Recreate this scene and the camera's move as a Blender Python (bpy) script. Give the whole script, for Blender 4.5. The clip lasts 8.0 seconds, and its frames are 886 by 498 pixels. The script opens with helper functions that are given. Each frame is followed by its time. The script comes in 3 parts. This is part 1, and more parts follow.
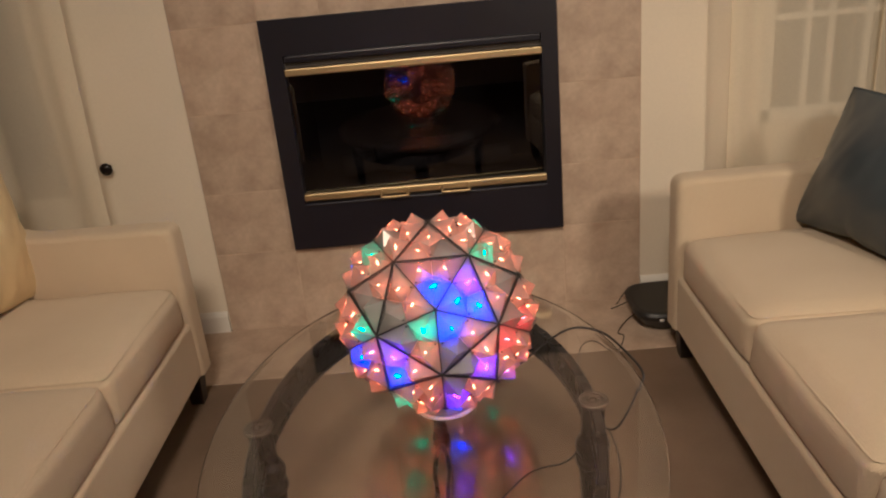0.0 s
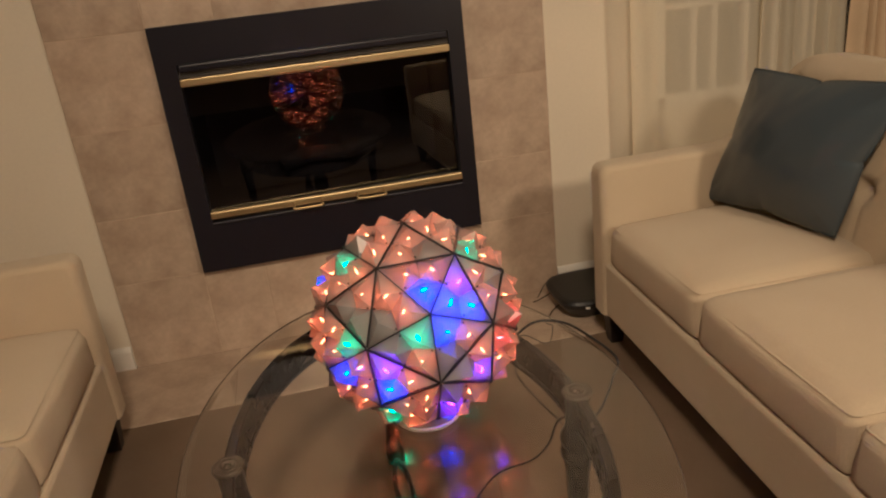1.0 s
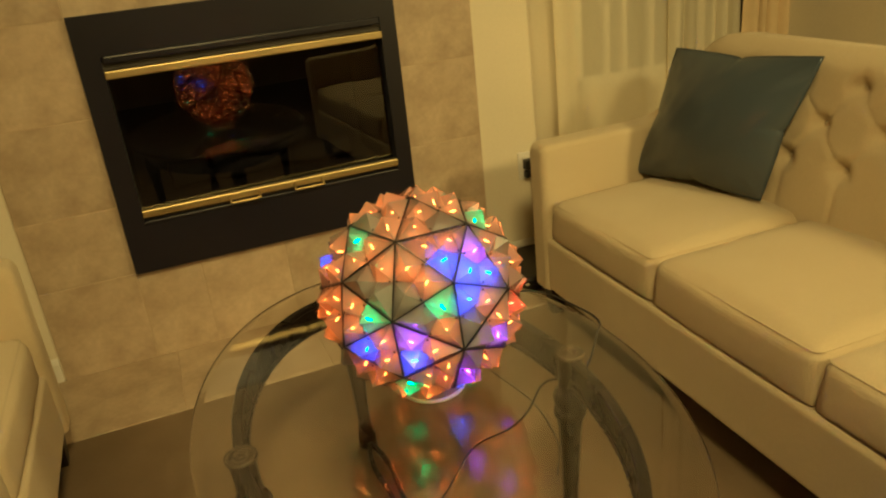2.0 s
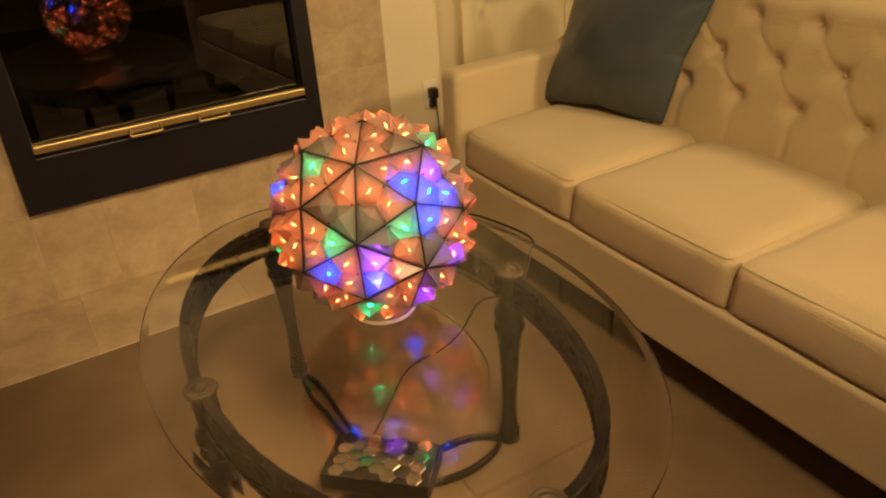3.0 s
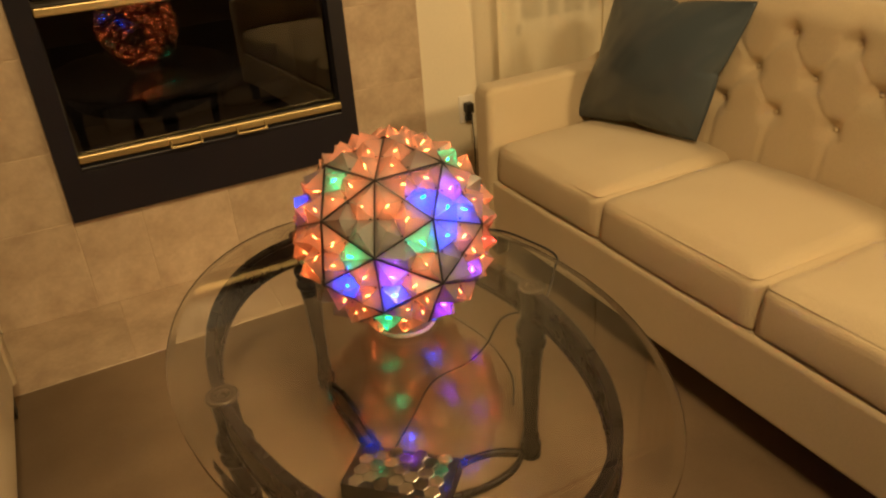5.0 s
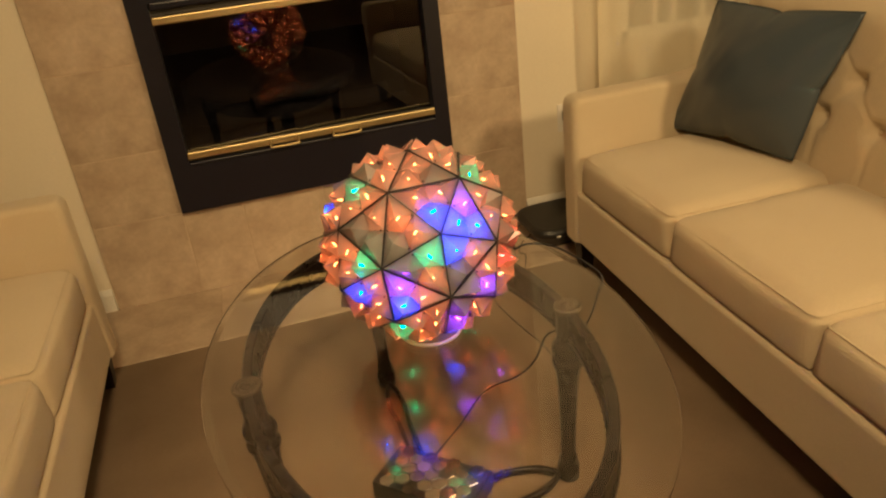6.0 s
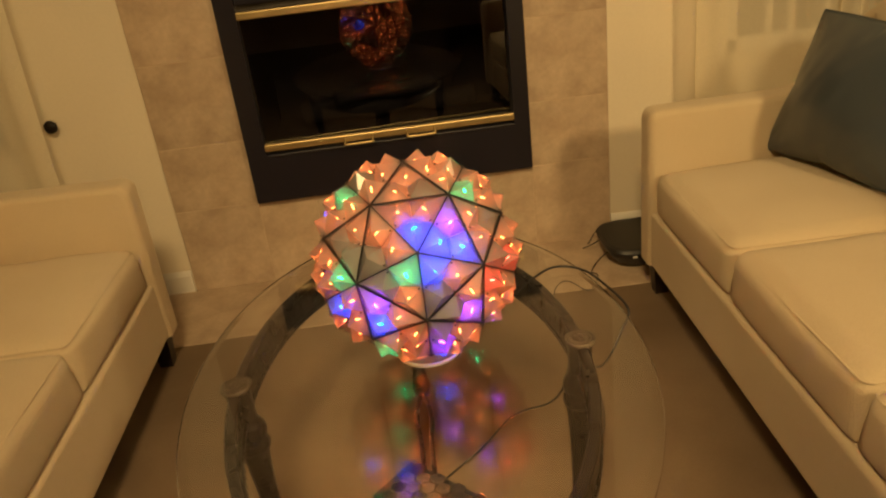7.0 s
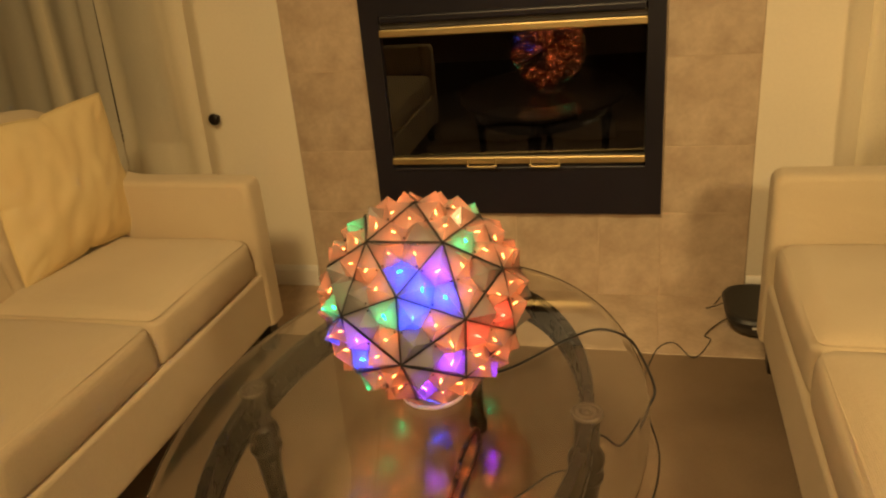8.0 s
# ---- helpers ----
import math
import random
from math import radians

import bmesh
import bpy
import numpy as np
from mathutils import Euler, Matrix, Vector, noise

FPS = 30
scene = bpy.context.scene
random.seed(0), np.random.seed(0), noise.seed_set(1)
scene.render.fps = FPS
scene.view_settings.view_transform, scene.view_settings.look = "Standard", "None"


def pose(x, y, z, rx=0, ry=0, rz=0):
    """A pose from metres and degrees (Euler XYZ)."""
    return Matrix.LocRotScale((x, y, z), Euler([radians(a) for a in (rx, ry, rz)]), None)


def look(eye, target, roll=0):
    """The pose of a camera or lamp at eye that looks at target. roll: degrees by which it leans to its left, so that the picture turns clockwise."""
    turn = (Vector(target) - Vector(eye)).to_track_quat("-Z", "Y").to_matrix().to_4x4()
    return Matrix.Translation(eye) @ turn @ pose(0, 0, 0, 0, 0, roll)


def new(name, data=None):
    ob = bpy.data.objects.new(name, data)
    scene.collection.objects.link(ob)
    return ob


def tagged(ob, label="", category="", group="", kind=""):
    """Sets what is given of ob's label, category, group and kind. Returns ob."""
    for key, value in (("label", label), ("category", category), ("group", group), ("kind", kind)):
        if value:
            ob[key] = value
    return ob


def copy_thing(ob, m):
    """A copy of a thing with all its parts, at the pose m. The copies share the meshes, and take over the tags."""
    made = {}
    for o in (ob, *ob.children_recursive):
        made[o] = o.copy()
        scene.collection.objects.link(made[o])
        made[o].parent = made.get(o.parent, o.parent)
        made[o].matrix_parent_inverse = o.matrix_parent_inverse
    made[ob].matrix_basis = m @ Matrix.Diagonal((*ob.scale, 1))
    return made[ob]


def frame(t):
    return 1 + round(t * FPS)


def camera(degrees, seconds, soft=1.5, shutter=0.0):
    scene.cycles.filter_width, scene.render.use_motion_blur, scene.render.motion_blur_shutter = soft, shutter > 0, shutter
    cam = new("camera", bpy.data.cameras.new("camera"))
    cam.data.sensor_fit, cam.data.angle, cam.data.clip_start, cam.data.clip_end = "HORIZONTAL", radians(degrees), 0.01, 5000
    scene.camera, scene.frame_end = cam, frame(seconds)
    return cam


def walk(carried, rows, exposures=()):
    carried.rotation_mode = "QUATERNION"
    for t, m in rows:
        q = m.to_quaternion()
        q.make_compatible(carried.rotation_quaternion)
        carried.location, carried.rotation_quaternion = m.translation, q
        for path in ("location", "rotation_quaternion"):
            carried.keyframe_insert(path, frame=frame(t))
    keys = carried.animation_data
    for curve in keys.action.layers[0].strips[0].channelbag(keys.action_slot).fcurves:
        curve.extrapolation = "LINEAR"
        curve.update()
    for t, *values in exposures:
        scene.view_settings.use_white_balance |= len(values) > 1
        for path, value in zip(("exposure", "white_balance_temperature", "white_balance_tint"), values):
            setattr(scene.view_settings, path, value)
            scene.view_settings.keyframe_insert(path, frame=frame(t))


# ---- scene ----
cam = camera(60.7, 8.0, soft=2.2)
PATH = [
    (0, (0.094, 0.151, 1.333), (0.058, 2.015, 0.609), -5.4),
    (0.5, (0.0, 0.18, 1.322), (0.148, 2.036, 0.59), -6.2),
    (1, (-0.107, 0.236, 1.312), (0.209, 2.069, 0.576), -6.5),
    (1.5, (-0.229, 0.271, 1.306), (0.196, 2.086, 0.582), -6.3),
    (2, (-0.345, 0.262, 1.306), (0.275, 1.998, 0.53), -6.2),
    (2.2, (-0.391, 0.264, 1.302), (0.314, 1.944, 0.477), -6.2),
    (3.3, (-0.505, 0.306, 1.309), (0.389, 1.814, 0.347), -3.2),
    (3.5, (-0.507, 0.308, 1.311), (0.396, 1.813, 0.352), -3.0),
    (4, (-0.503, 0.309, 1.313), (0.401, 1.817, 0.358), -3.3),
    (4.5, (-0.5, 0.305, 1.312), (0.371, 1.84, 0.372), -3.8),
    (6, (-0.228, 0.170, 1.323), (0.189, 1.914, 0.438), -6.7),
    (6.5, (-0.079, 0.17, 1.313), (0.118, 1.957, 0.438), -7.6),
    (7, (0.057, 0.205, 1.295), (0.111, 2.013, 0.443), -7.0),
    (7.5, (0.203, 0.243, 1.294), (-0.054, 2.055, 0.488), -7.2),
    (8, (0.425, 0.278, 1.312), (-0.065, 2.054, 0.534), -5.1),
]
TONE = [
    (0.0, -0.05, 4450, 22), (0.5, -0.05, 7100, -26), (1.0, -0.25, 4700, 22), (1.5, 0.0, 7600, 2), (2.0, -0.05, 6500, -15), (2.2, 0.0, 6500, 8),
    (3.5, 0.0, 6500, 10), (4.5, 0.0, 6500, 10), (6.0, 0.0, 5900, 11), (6.5, -0.1, 6300, 6), (7.0, -0.1, 6500, 9), (7.5, -0.1, 6500, 15), (8.0, 0.0, 6500, 8),
]
walk(cam, [(t, look(eye, target, roll)) for t, eye, target, roll in PATH], TONE)

# ---- world and lamps ----
world = bpy.data.worlds.new("night")
world.use_nodes = True
world.node_tree.nodes["Background"].inputs[0].default_value = (0.012, 0.014, 0.02, 1)
world.node_tree.nodes["Background"].inputs[1].default_value = 0.4
scene.world = world
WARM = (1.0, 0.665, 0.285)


def room_light(name, place, power, size, target, spread):
    """An unseen area light behind the viewer, throwing its light within a cone."""
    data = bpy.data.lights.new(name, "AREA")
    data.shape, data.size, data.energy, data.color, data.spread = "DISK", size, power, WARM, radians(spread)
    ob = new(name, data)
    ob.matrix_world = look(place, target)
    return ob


# unseen key light, placed along the line of the sofa arm's shadow
room_light("key_light_near", (1.74, -0.28, 1.92), 12.5, 0.30, (1.00, 2.1, 0.66), 104)
# added fill for sofa back and walls; no ceiling fixture is known
room_light("fill_light_far", (-0.12, -0.10, 2.93), 35.5, 0.60, (0.12, 2.1, 0.74), 102)


# ---- materials ----
def material(name, base, rough=0.6, metal=0.0, vary=0.12, scale=6.0, fine=160.0, bump=0.15, dist=0.002, spec=0.5, second=None):
    """Procedural surface: broad stains, fine grain, bump."""
    m = bpy.data.materials.new(name)
    m.use_nodes = True
    n, l = m.node_tree.nodes, m.node_tree.links
    b = n["Principled BSDF"]
    tc = n.new("ShaderNodeTexCoord")
    broad = n.new("ShaderNodeTexNoise")
    broad.inputs["Scale"].default_value, broad.inputs["Detail"].default_value = scale, 5
    grain = n.new("ShaderNodeTexNoise")
    grain.inputs["Scale"].default_value, grain.inputs["Detail"].default_value = fine, 3
    l.new(tc.outputs["Object"], broad.inputs["Vector"])
    l.new(tc.outputs["Object"], grain.inputs["Vector"])
    ramp = n.new("ShaderNodeValToRGB")
    dark = tuple(c * (1 - 1.6 * vary) for c in base)
    ramp.color_ramp.elements[0].position, ramp.color_ramp.elements[1].position = 0.3, 0.7
    ramp.color_ramp.elements[0].color = (*(second or dark), 1)
    ramp.color_ramp.elements[1].color = (*base, 1)
    l.new(broad.outputs["Fac"], ramp.inputs["Fac"])
    mix = n.new("ShaderNodeMix")
    mix.data_type, mix.blend_type = "RGBA", "MULTIPLY"
    gr = n.new("ShaderNodeMapRange")
    gr.inputs["To Min"].default_value, gr.inputs["To Max"].default_value = 1 - vary, 1 + vary * 0.6
    l.new(grain.outputs["Fac"], gr.inputs["Value"])
    mix.inputs[0].default_value = 1.0
    l.new(ramp.outputs["Color"], mix.inputs[6])
    l.new(gr.outputs["Result"], mix.inputs[7])
    info = n.new("ShaderNodeObjectInfo")
    each = n.new("ShaderNodeMapRange")
    each.inputs["To Min"].default_value, each.inputs["To Max"].default_value = 1 - vary * 0.5, 1 + vary * 0.4
    l.new(info.outputs["Random"], each.inputs["Value"])
    mix2 = n.new("ShaderNodeMix")
    mix2.data_type, mix2.blend_type = "RGBA", "MULTIPLY"
    mix2.inputs[0].default_value = 1.0
    l.new(mix.outputs[2], mix2.inputs[6])
    l.new(each.outputs["Result"], mix2.inputs[7])
    l.new(mix2.outputs[2], b.inputs["Base Color"])
    rr = n.new("ShaderNodeMapRange")
    rr.inputs["To Min"].default_value, rr.inputs["To Max"].default_value = max(0.02, rough - 0.12 * rough), min(1, rough + 0.2 * rough)
    l.new(broad.outputs["Fac"], rr.inputs["Value"])
    l.new(rr.outputs["Result"], b.inputs["Roughness"])
    b.inputs["Metallic"].default_value = metal
    b.inputs["Specular IOR Level"].default_value = spec
    if bump:
        bp = n.new("ShaderNodeBump")
        bp.inputs["Strength"].default_value, bp.inputs["Distance"].default_value = bump, dist
        l.new(grain.outputs["Fac"], bp.inputs["Height"])
        l.new(bp.outputs["Normal"], b.inputs["Normal"])
    return m


def woven(name, base, second, pitch=420.0, sheen=0.2, rough=0.85, strength=0.5):
    """Woven cloth: two crossed thread waves over broad unevenness."""
    m = material(name, base, rough, vary=0.15, scale=3.5, fine=300, bump=0, second=second, spec=0.25)
    n, l = m.node_tree.nodes, m.node_tree.links
    b = n["Principled BSDF"]
    tc = n.new("ShaderNodeTexCoord")
    waves = []
    for axis in "XYZ":
        w = n.new("ShaderNodeTexWave")
        w.bands_direction = axis
        w.inputs["Scale"].default_value, w.inputs["Distortion"].default_value = pitch / 20.0 * 5.5, 1.6
        w.inputs["Detail"].default_value, w.inputs["Detail Scale"].default_value = 2.0, 3.0
        l.new(tc.outputs["Object"], w.inputs["Vector"])
        waves.append(w)
    add = n.new("ShaderNodeMath")
    add.operation = "ADD"
    l.new(waves[0].outputs["Fac"], add.inputs[0])
    l.new(waves[1].outputs["Fac"], add.inputs[1])
    add2 = n.new("ShaderNodeMath")
    add2.operation = "ADD"
    l.new(add.outputs[0], add2.inputs[0])
    l.new(waves[2].outputs["Fac"], add2.inputs[1])
    bp = n.new("ShaderNodeBump")
    bp.inputs["Strength"].default_value, bp.inputs["Distance"].default_value = strength, 0.0018
    l.new(add2.outputs[0], bp.inputs["Height"])
    l.new(bp.outputs["Normal"], b.inputs["Normal"])
    b.inputs["Sheen Weight"].default_value = sheen
    return m


def glass_pane(name, tint, ior, clear):
    """Thin pane: tinted see-through sheet with Fresnel gloss."""
    m = bpy.data.materials.new(name)
    m.use_nodes = True
    n, l = m.node_tree.nodes, m.node_tree.links
    n.remove(n["Principled BSDF"])
    t = n.new("ShaderNodeBsdfTransparent")
    t.inputs[0].default_value = (*(c * clear for c in tint), 1)
    g = n.new("ShaderNodeBsdfGlossy")
    g.inputs["Roughness"].default_value = 0.001
    f = n.new("ShaderNodeFresnel")
    f.inputs["IOR"].default_value = ior
    x = n.new("ShaderNodeMixShader")
    l.new(f.outputs[0], x.inputs[0])
    l.new(t.outputs[0], x.inputs[1])
    l.new(g.outputs[0], x.inputs[2])
    l.new(x.outputs[0], n["Material Output"].inputs[0])
    return m


def sheer_cloth(name, tint, clear):
    m = bpy.data.materials.new(name)
    m.use_nodes = True
    n, l = m.node_tree.nodes, m.node_tree.links
    n.remove(n["Principled BSDF"])
    t = n.new("ShaderNodeBsdfTransparent")
    d = n.new("ShaderNodeBsdfDiffuse")
    d.inputs[0].default_value = (*tint, 1)
    tl = n.new("ShaderNodeBsdfTranslucent")
    tl.inputs[0].default_value = (*tint, 1)
    a = n.new("ShaderNodeMixShader")
    a.inputs[0].default_value = 0.3
    l.new(d.outputs[0], a.inputs[1])
    l.new(tl.outputs[0], a.inputs[2])
    tc = n.new("ShaderNodeTexCoord")
    no = n.new("ShaderNodeTexNoise")
    no.inputs["Scale"].default_value = 420
    mr = n.new("ShaderNodeMapRange")
    mr.inputs["To Min"].default_value, mr.inputs["To Max"].default_value = 1 - clear - 0.12, 1 - clear + 0.12
    l.new(tc.outputs["Object"], no.inputs["Vector"])
    l.new(no.outputs["Fac"], mr.inputs["Value"])
    x = n.new("ShaderNodeMixShader")
    l.new(mr.outputs["Result"], x.inputs[0])
    l.new(t.outputs[0], x.inputs[1])
    l.new(a.outputs[0], x.inputs[2])
    l.new(x.outputs[0], n["Material Output"].inputs[0])
    return m


def diffuser_plastic(name, clear):
    """Milky polypropylene sheet: lets light through softly, a little see-through, faint gloss."""
    m = bpy.data.materials.new(name)
    m.use_nodes = True
    n, l = m.node_tree.nodes, m.node_tree.links
    n.remove(n["Principled BSDF"])
    t = n.new("ShaderNodeBsdfTransparent")
    d = n.new("ShaderNodeBsdfDiffuse")
    d.inputs[0].default_value = (0.52, 0.51, 0.495, 1)
    tl = n.new("ShaderNodeBsdfTranslucent")
    tl.inputs[0].default_value = (0.38, 0.38, 0.38, 1)
    a = n.new("ShaderNodeMixShader")
    a.inputs[0].default_value = 0.60
    l.new(d.outputs[0], a.inputs[1])
    l.new(tl.outputs[0], a.inputs[2])
    x = n.new("ShaderNodeMixShader")
    x.inputs[0].default_value = 1 - clear
    l.new(t.outputs[0], x.inputs[1])
    l.new(a.outputs[0], x.inputs[2])
    g = n.new("ShaderNodeBsdfGlossy")
    g.inputs["Roughness"].default_value = 0.25
    f = n.new("ShaderNodeFresnel")
    f.inputs["IOR"].default_value = 1.45
    y = n.new("ShaderNodeMixShader")
    l.new(f.outputs[0], y.inputs[0])
    l.new(x.outputs[0], y.inputs[1])
    l.new(g.outputs[0], y.inputs[2])
    l.new(y.outputs[0], n["Material Output"].inputs[0])
    return m


def glowing(name, colour, strength):
    m = bpy.data.materials.new(name)
    m.use_nodes = True
    b = m.node_tree.nodes["Principled BSDF"]
    b.inputs["Base Color"].default_value = (*colour, 1)
    b.inputs["Emission Color"].default_value = (*colour, 1)
    b.inputs["Emission Strength"].default_value = strength
    return m


PAINT = material("wall_paint", (0.80, 0.72, 0.57), 0.75, vary=0.05, scale=2.0, fine=90, bump=0.12)
CEILING = material("ceiling_paint", (0.50, 0.48, 0.44), 0.9, vary=0.05, bump=0.2)
TRIM = material("white_trim_paint", (0.80, 0.77, 0.70), 0.4, vary=0.04, bump=0.05)
TAUPE = material("taupe_frame_paint", (0.30, 0.24, 0.165), 0.5, vary=0.06, bump=0.05)
STONE = material("travertine_tile", (0.58, 0.465, 0.34), 0.45, vary=0.17, scale=9.0, fine=60, bump=0.12, second=(0.40, 0.30, 0.212))
GROUT = material("grout", (0.55, 0.43, 0.31), 0.9, vary=0.1, fine=300, bump=0.3)
CARPET = material("floor_carpet", (0.24, 0.172, 0.112), 0.95, vary=0.22, scale=2.2, fine=420, bump=0.8, dist=0.004, spec=0.1)
LINEN = woven("cream_linen", (0.73, 0.605, 0.41), (0.67, 0.545, 0.36))
SATIN = material("slate_satin", (0.058, 0.077, 0.096), 0.31, vary=0.05, scale=4, fine=500, bump=0.06, dist=0.0006, spec=0.7)
GOLD_SATIN = material("gold_satin", (0.87, 0.72, 0.40), 0.30, vary=0.06, scale=4, fine=500, bump=0.06, dist=0.0006, second=(0.82, 0.64, 0.33))
BLACK_METAL = material("black_enamel", (0.012, 0.011, 0.020), 0.34, vary=0.15, scale=3, fine=260, bump=0.05, dist=0.0006)
BRASS = material("brushed_brass", (0.62, 0.49, 0.25), 0.42, metal=1.0, vary=0.08, scale=10, fine=300, bump=0.05, dist=0.0005)
FIREBRICK = material("firebox_panel", (0.10, 0.09, 0.08), 0.9, vary=0.3, scale=9, fine=90, bump=0.4)
BRONZE = material("dark_bronze_resin", (0.013, 0.0095, 0.009), 0.27, metal=0.1, vary=0.28, scale=26, fine=190, bump=0.22, dist=0.0015, spec=0.28, second=(0.007, 0.005, 0.005))
DARK_WOOD = material("black_stained_wood", (0.02, 0.015, 0.012), 0.45, vary=0.2, scale=12)
BLACK_PLASTIC = material("black_plastic", (0.014, 0.014, 0.015), 0.42, vary=0.1, bump=0.04)
WHITE_PLASTIC = material("white_plastic", (0.78, 0.74, 0.68), 0.4, vary=0.03, bump=0.0)
DRAPE = material("tan_drape_cloth", (0.70, 0.54, 0.34), 0.7, vary=0.12, scale=5, fine=400, bump=0.1)
SHEER = sheer_cloth("sheer_voile", (0.95, 0.88, 0.70), 0.36)
WINDOW_GLASS = glass_pane("window_glass", (0.9, 0.93, 0.95), 1.5, 0.9)
FIRE_GLASS = glass_pane("smoked_fire_glass", (0.34, 0.34, 0.38), 1.84, 0.9)
MIRROR = material("mirror_tile", (0.70, 0.70, 0.72), 0.14, metal=1.0, vary=0.05, scale=3, bump=0.0)
DIFFUSER = diffuser_plastic("milky_diffuser", 0.40)

TABLE_GLASS = bpy.data.materials.new("table_glass")
TABLE_GLASS.use_nodes = True
tg = TABLE_GLASS.node_tree.nodes["Principled BSDF"]
tg.inputs["Base Color"].default_value = (0.93, 0.92, 0.895, 1)
tg.inputs["Transmission Weight"].default_value = 1.0
tg.inputs["Roughness"].default_value = 0.0
tg.inputs["IOR"].default_value = 1.50

TABLE_EDGE = TABLE_GLASS.copy()
TABLE_EDGE.name = "ground_glass_edge"
TABLE_EDGE.node_tree.nodes["Principled BSDF"].inputs["Roughness"].default_value = 0.10


# ---- mesh helpers ----
def finish(name, bm, mat, smooth=False):
    me = bpy.data.meshes.new(name)
    bmesh.ops.recalc_face_normals(bm, faces=bm.faces)
    if smooth:
        for f in bm.faces:
            f.smooth = True
    bm.to_mesh(me)
    bm.free()
    me.materials.append(mat)
    return me


def part(name, bm, mat, parent=None, label="", smooth=False):
    ob = new(name, finish(name, bm, mat, smooth))
    if parent:
        ob.parent = parent
    if label:
        tagged(ob, label=label)
    return ob


def shared(name, mesh, parent, m):
    """Another piece on the same mesh."""
    ob = new(name, mesh)
    ob.parent = parent
    ob.matrix_basis = m
    return ob


def thing(name, label, category, m=None, group="", kind=""):
    ob = new(name)
    ob.empty_display_size = 0.05
    if m is not None:
        ob.matrix_basis = m
    return tagged(ob, label, category, group, kind)


def block(lo, hi, bevel=0.0, seg=2, bm=None):
    bm = bm or bmesh.new()
    made = bmesh.ops.create_cube(bm, size=1)["verts"]
    for v in made:
        for i in range(3):
            v.co[i] = lo[i] + (v.co[i] + 0.5) * (hi[i] - lo[i])
    if bevel:
        edges = list({e for v in made for e in v.link_edges})
        bmesh.ops.bevel(bm, geom=edges, offset=bevel, segments=seg, affect="EDGES", profile=0.5)
    return bm


def lathe(profile, seg=24, bm=None, centre=(0, 0, 0), close=True):
    """Turned solid from (radius, height) pairs."""
    bm = bm or bmesh.new()
    rings = []
    for r, z in profile:
        rings.append([bm.verts.new((centre[0] + r * math.cos(2 * math.pi * i / seg), centre[1] + r * math.sin(2 * math.pi * i / seg), centre[2] + z)) for i in range(seg)])
    for a, b in zip(rings, rings[1:]):
        for i in range(seg):
            bm.faces.new((a[i], a[(i + 1) % seg], b[(i + 1) % seg], b[i]))
    if close:
        bm.faces.new(rings[0])
        bm.faces.new(rings[-1])
    return bm


def sweep(points, section, closed=False, up=(0, 0, 1), bm=None):
    """A section of (side, up) pairs carried along a line of points."""
    bm = bm or bmesh.new()
    pts = [Vector(p) for p in points]
    n = len(pts)
    rings = []
    for i, p in enumerate(pts):
        a = pts[(i - 1) % n] if closed or i else p
        b = pts[(i + 1) % n] if closed or i < n - 1 else p
        d = (b - a).normalized()
        u = Vector(up)
        if abs(d.dot(u)) > 0.95:
            u = Vector((1, 0, 0))
        s = d.cross(u).normalized()
        u = s.cross(d)
        rings.append([bm.verts.new(p + s * x + u * y) for x, y in section])
    m = len(section)
    pairs = list(zip(rings, rings[1:])) + ([(rings[-1], rings[0])] if closed else [])
    for a, b in pairs:
        for i in range(m):
            bm.faces.new((a[i], a[(i + 1) % m], b[(i + 1) % m], b[i]))
    if not closed:
        bm.faces.new(rings[0])
        bm.faces.new(rings[-1])
    return bm


def circle(r, n=8):
    return [(r * math.cos(2 * math.pi * i / n), r * math.sin(2 * math.pi * i / n)) for i in range(n)]


def glide(keys, steps=8):
    """Catmull-Rom line through the keys."""
    k = [Vector(p) for p in keys]
    k = [k[0] * 2 - k[1]] + k + [k[-1] * 2 - k[-2]]
    out = []
    for i in range(1, len(k) - 2):
        for s in range(steps):
            t = s / steps
            p0, p1, p2, p3 = k[i - 1:i + 3]
            out.append(0.5 * (2 * p1 + (p2 - p0) * t + (2 * p0 - 5 * p1 + 4 * p2 - p3) * t * t + (3 * p1 - p0 - 3 * p2 + p3) * t ** 3))
    return out + [k[-2]]


def sheet(nu, nv, place, bm=None):
    """A grid of (nu+1) x (nv+1) points, placed by place(u, v)."""
    bm = bm or bmesh.new()
    g = [[bm.verts.new(place(i / nu, j / nv)) for j in range(nv + 1)] for i in range(nu + 1)]
    for i in range(nu):
        for j in range(nv):
            bm.faces.new((g[i][j], g[i + 1][j], g[i + 1][j + 1], g[i][j + 1]))
    return bm


# ---- room shell ----
WALL_Y, CEIL, GROUND = 2.945, 3.0, -0.03
FX0, FX1, FZ0, FZ1 = -0.532, 0.514, 0.312, 1.172
floor = tagged(part("floor", block((-3.2, -2.6, GROUND - 0.08), (2.34, 2.512, GROUND)), CARPET), "brown short-pile carpet over the living room floor", "floor", kind="structure")
ceiling = tagged(part("ceiling", block((-3.3, -2.7, CEIL), (2.44, 3.1, CEIL + 0.1)), CEILING), "plain white painted ceiling", "ceiling", kind="structure")
wall_west = tagged(part("wall_west", block((-3.3, -2.6, GROUND), (-3.2, 3.1, CEIL)), PAINT), "plain cream painted side wall", "wall", kind="structure")
wall_east = tagged(part("wall_east", block((2.34, -2.6, GROUND), (2.44, 3.1, CEIL)), PAINT), "plain cream painted side wall", "wall", kind="structure")
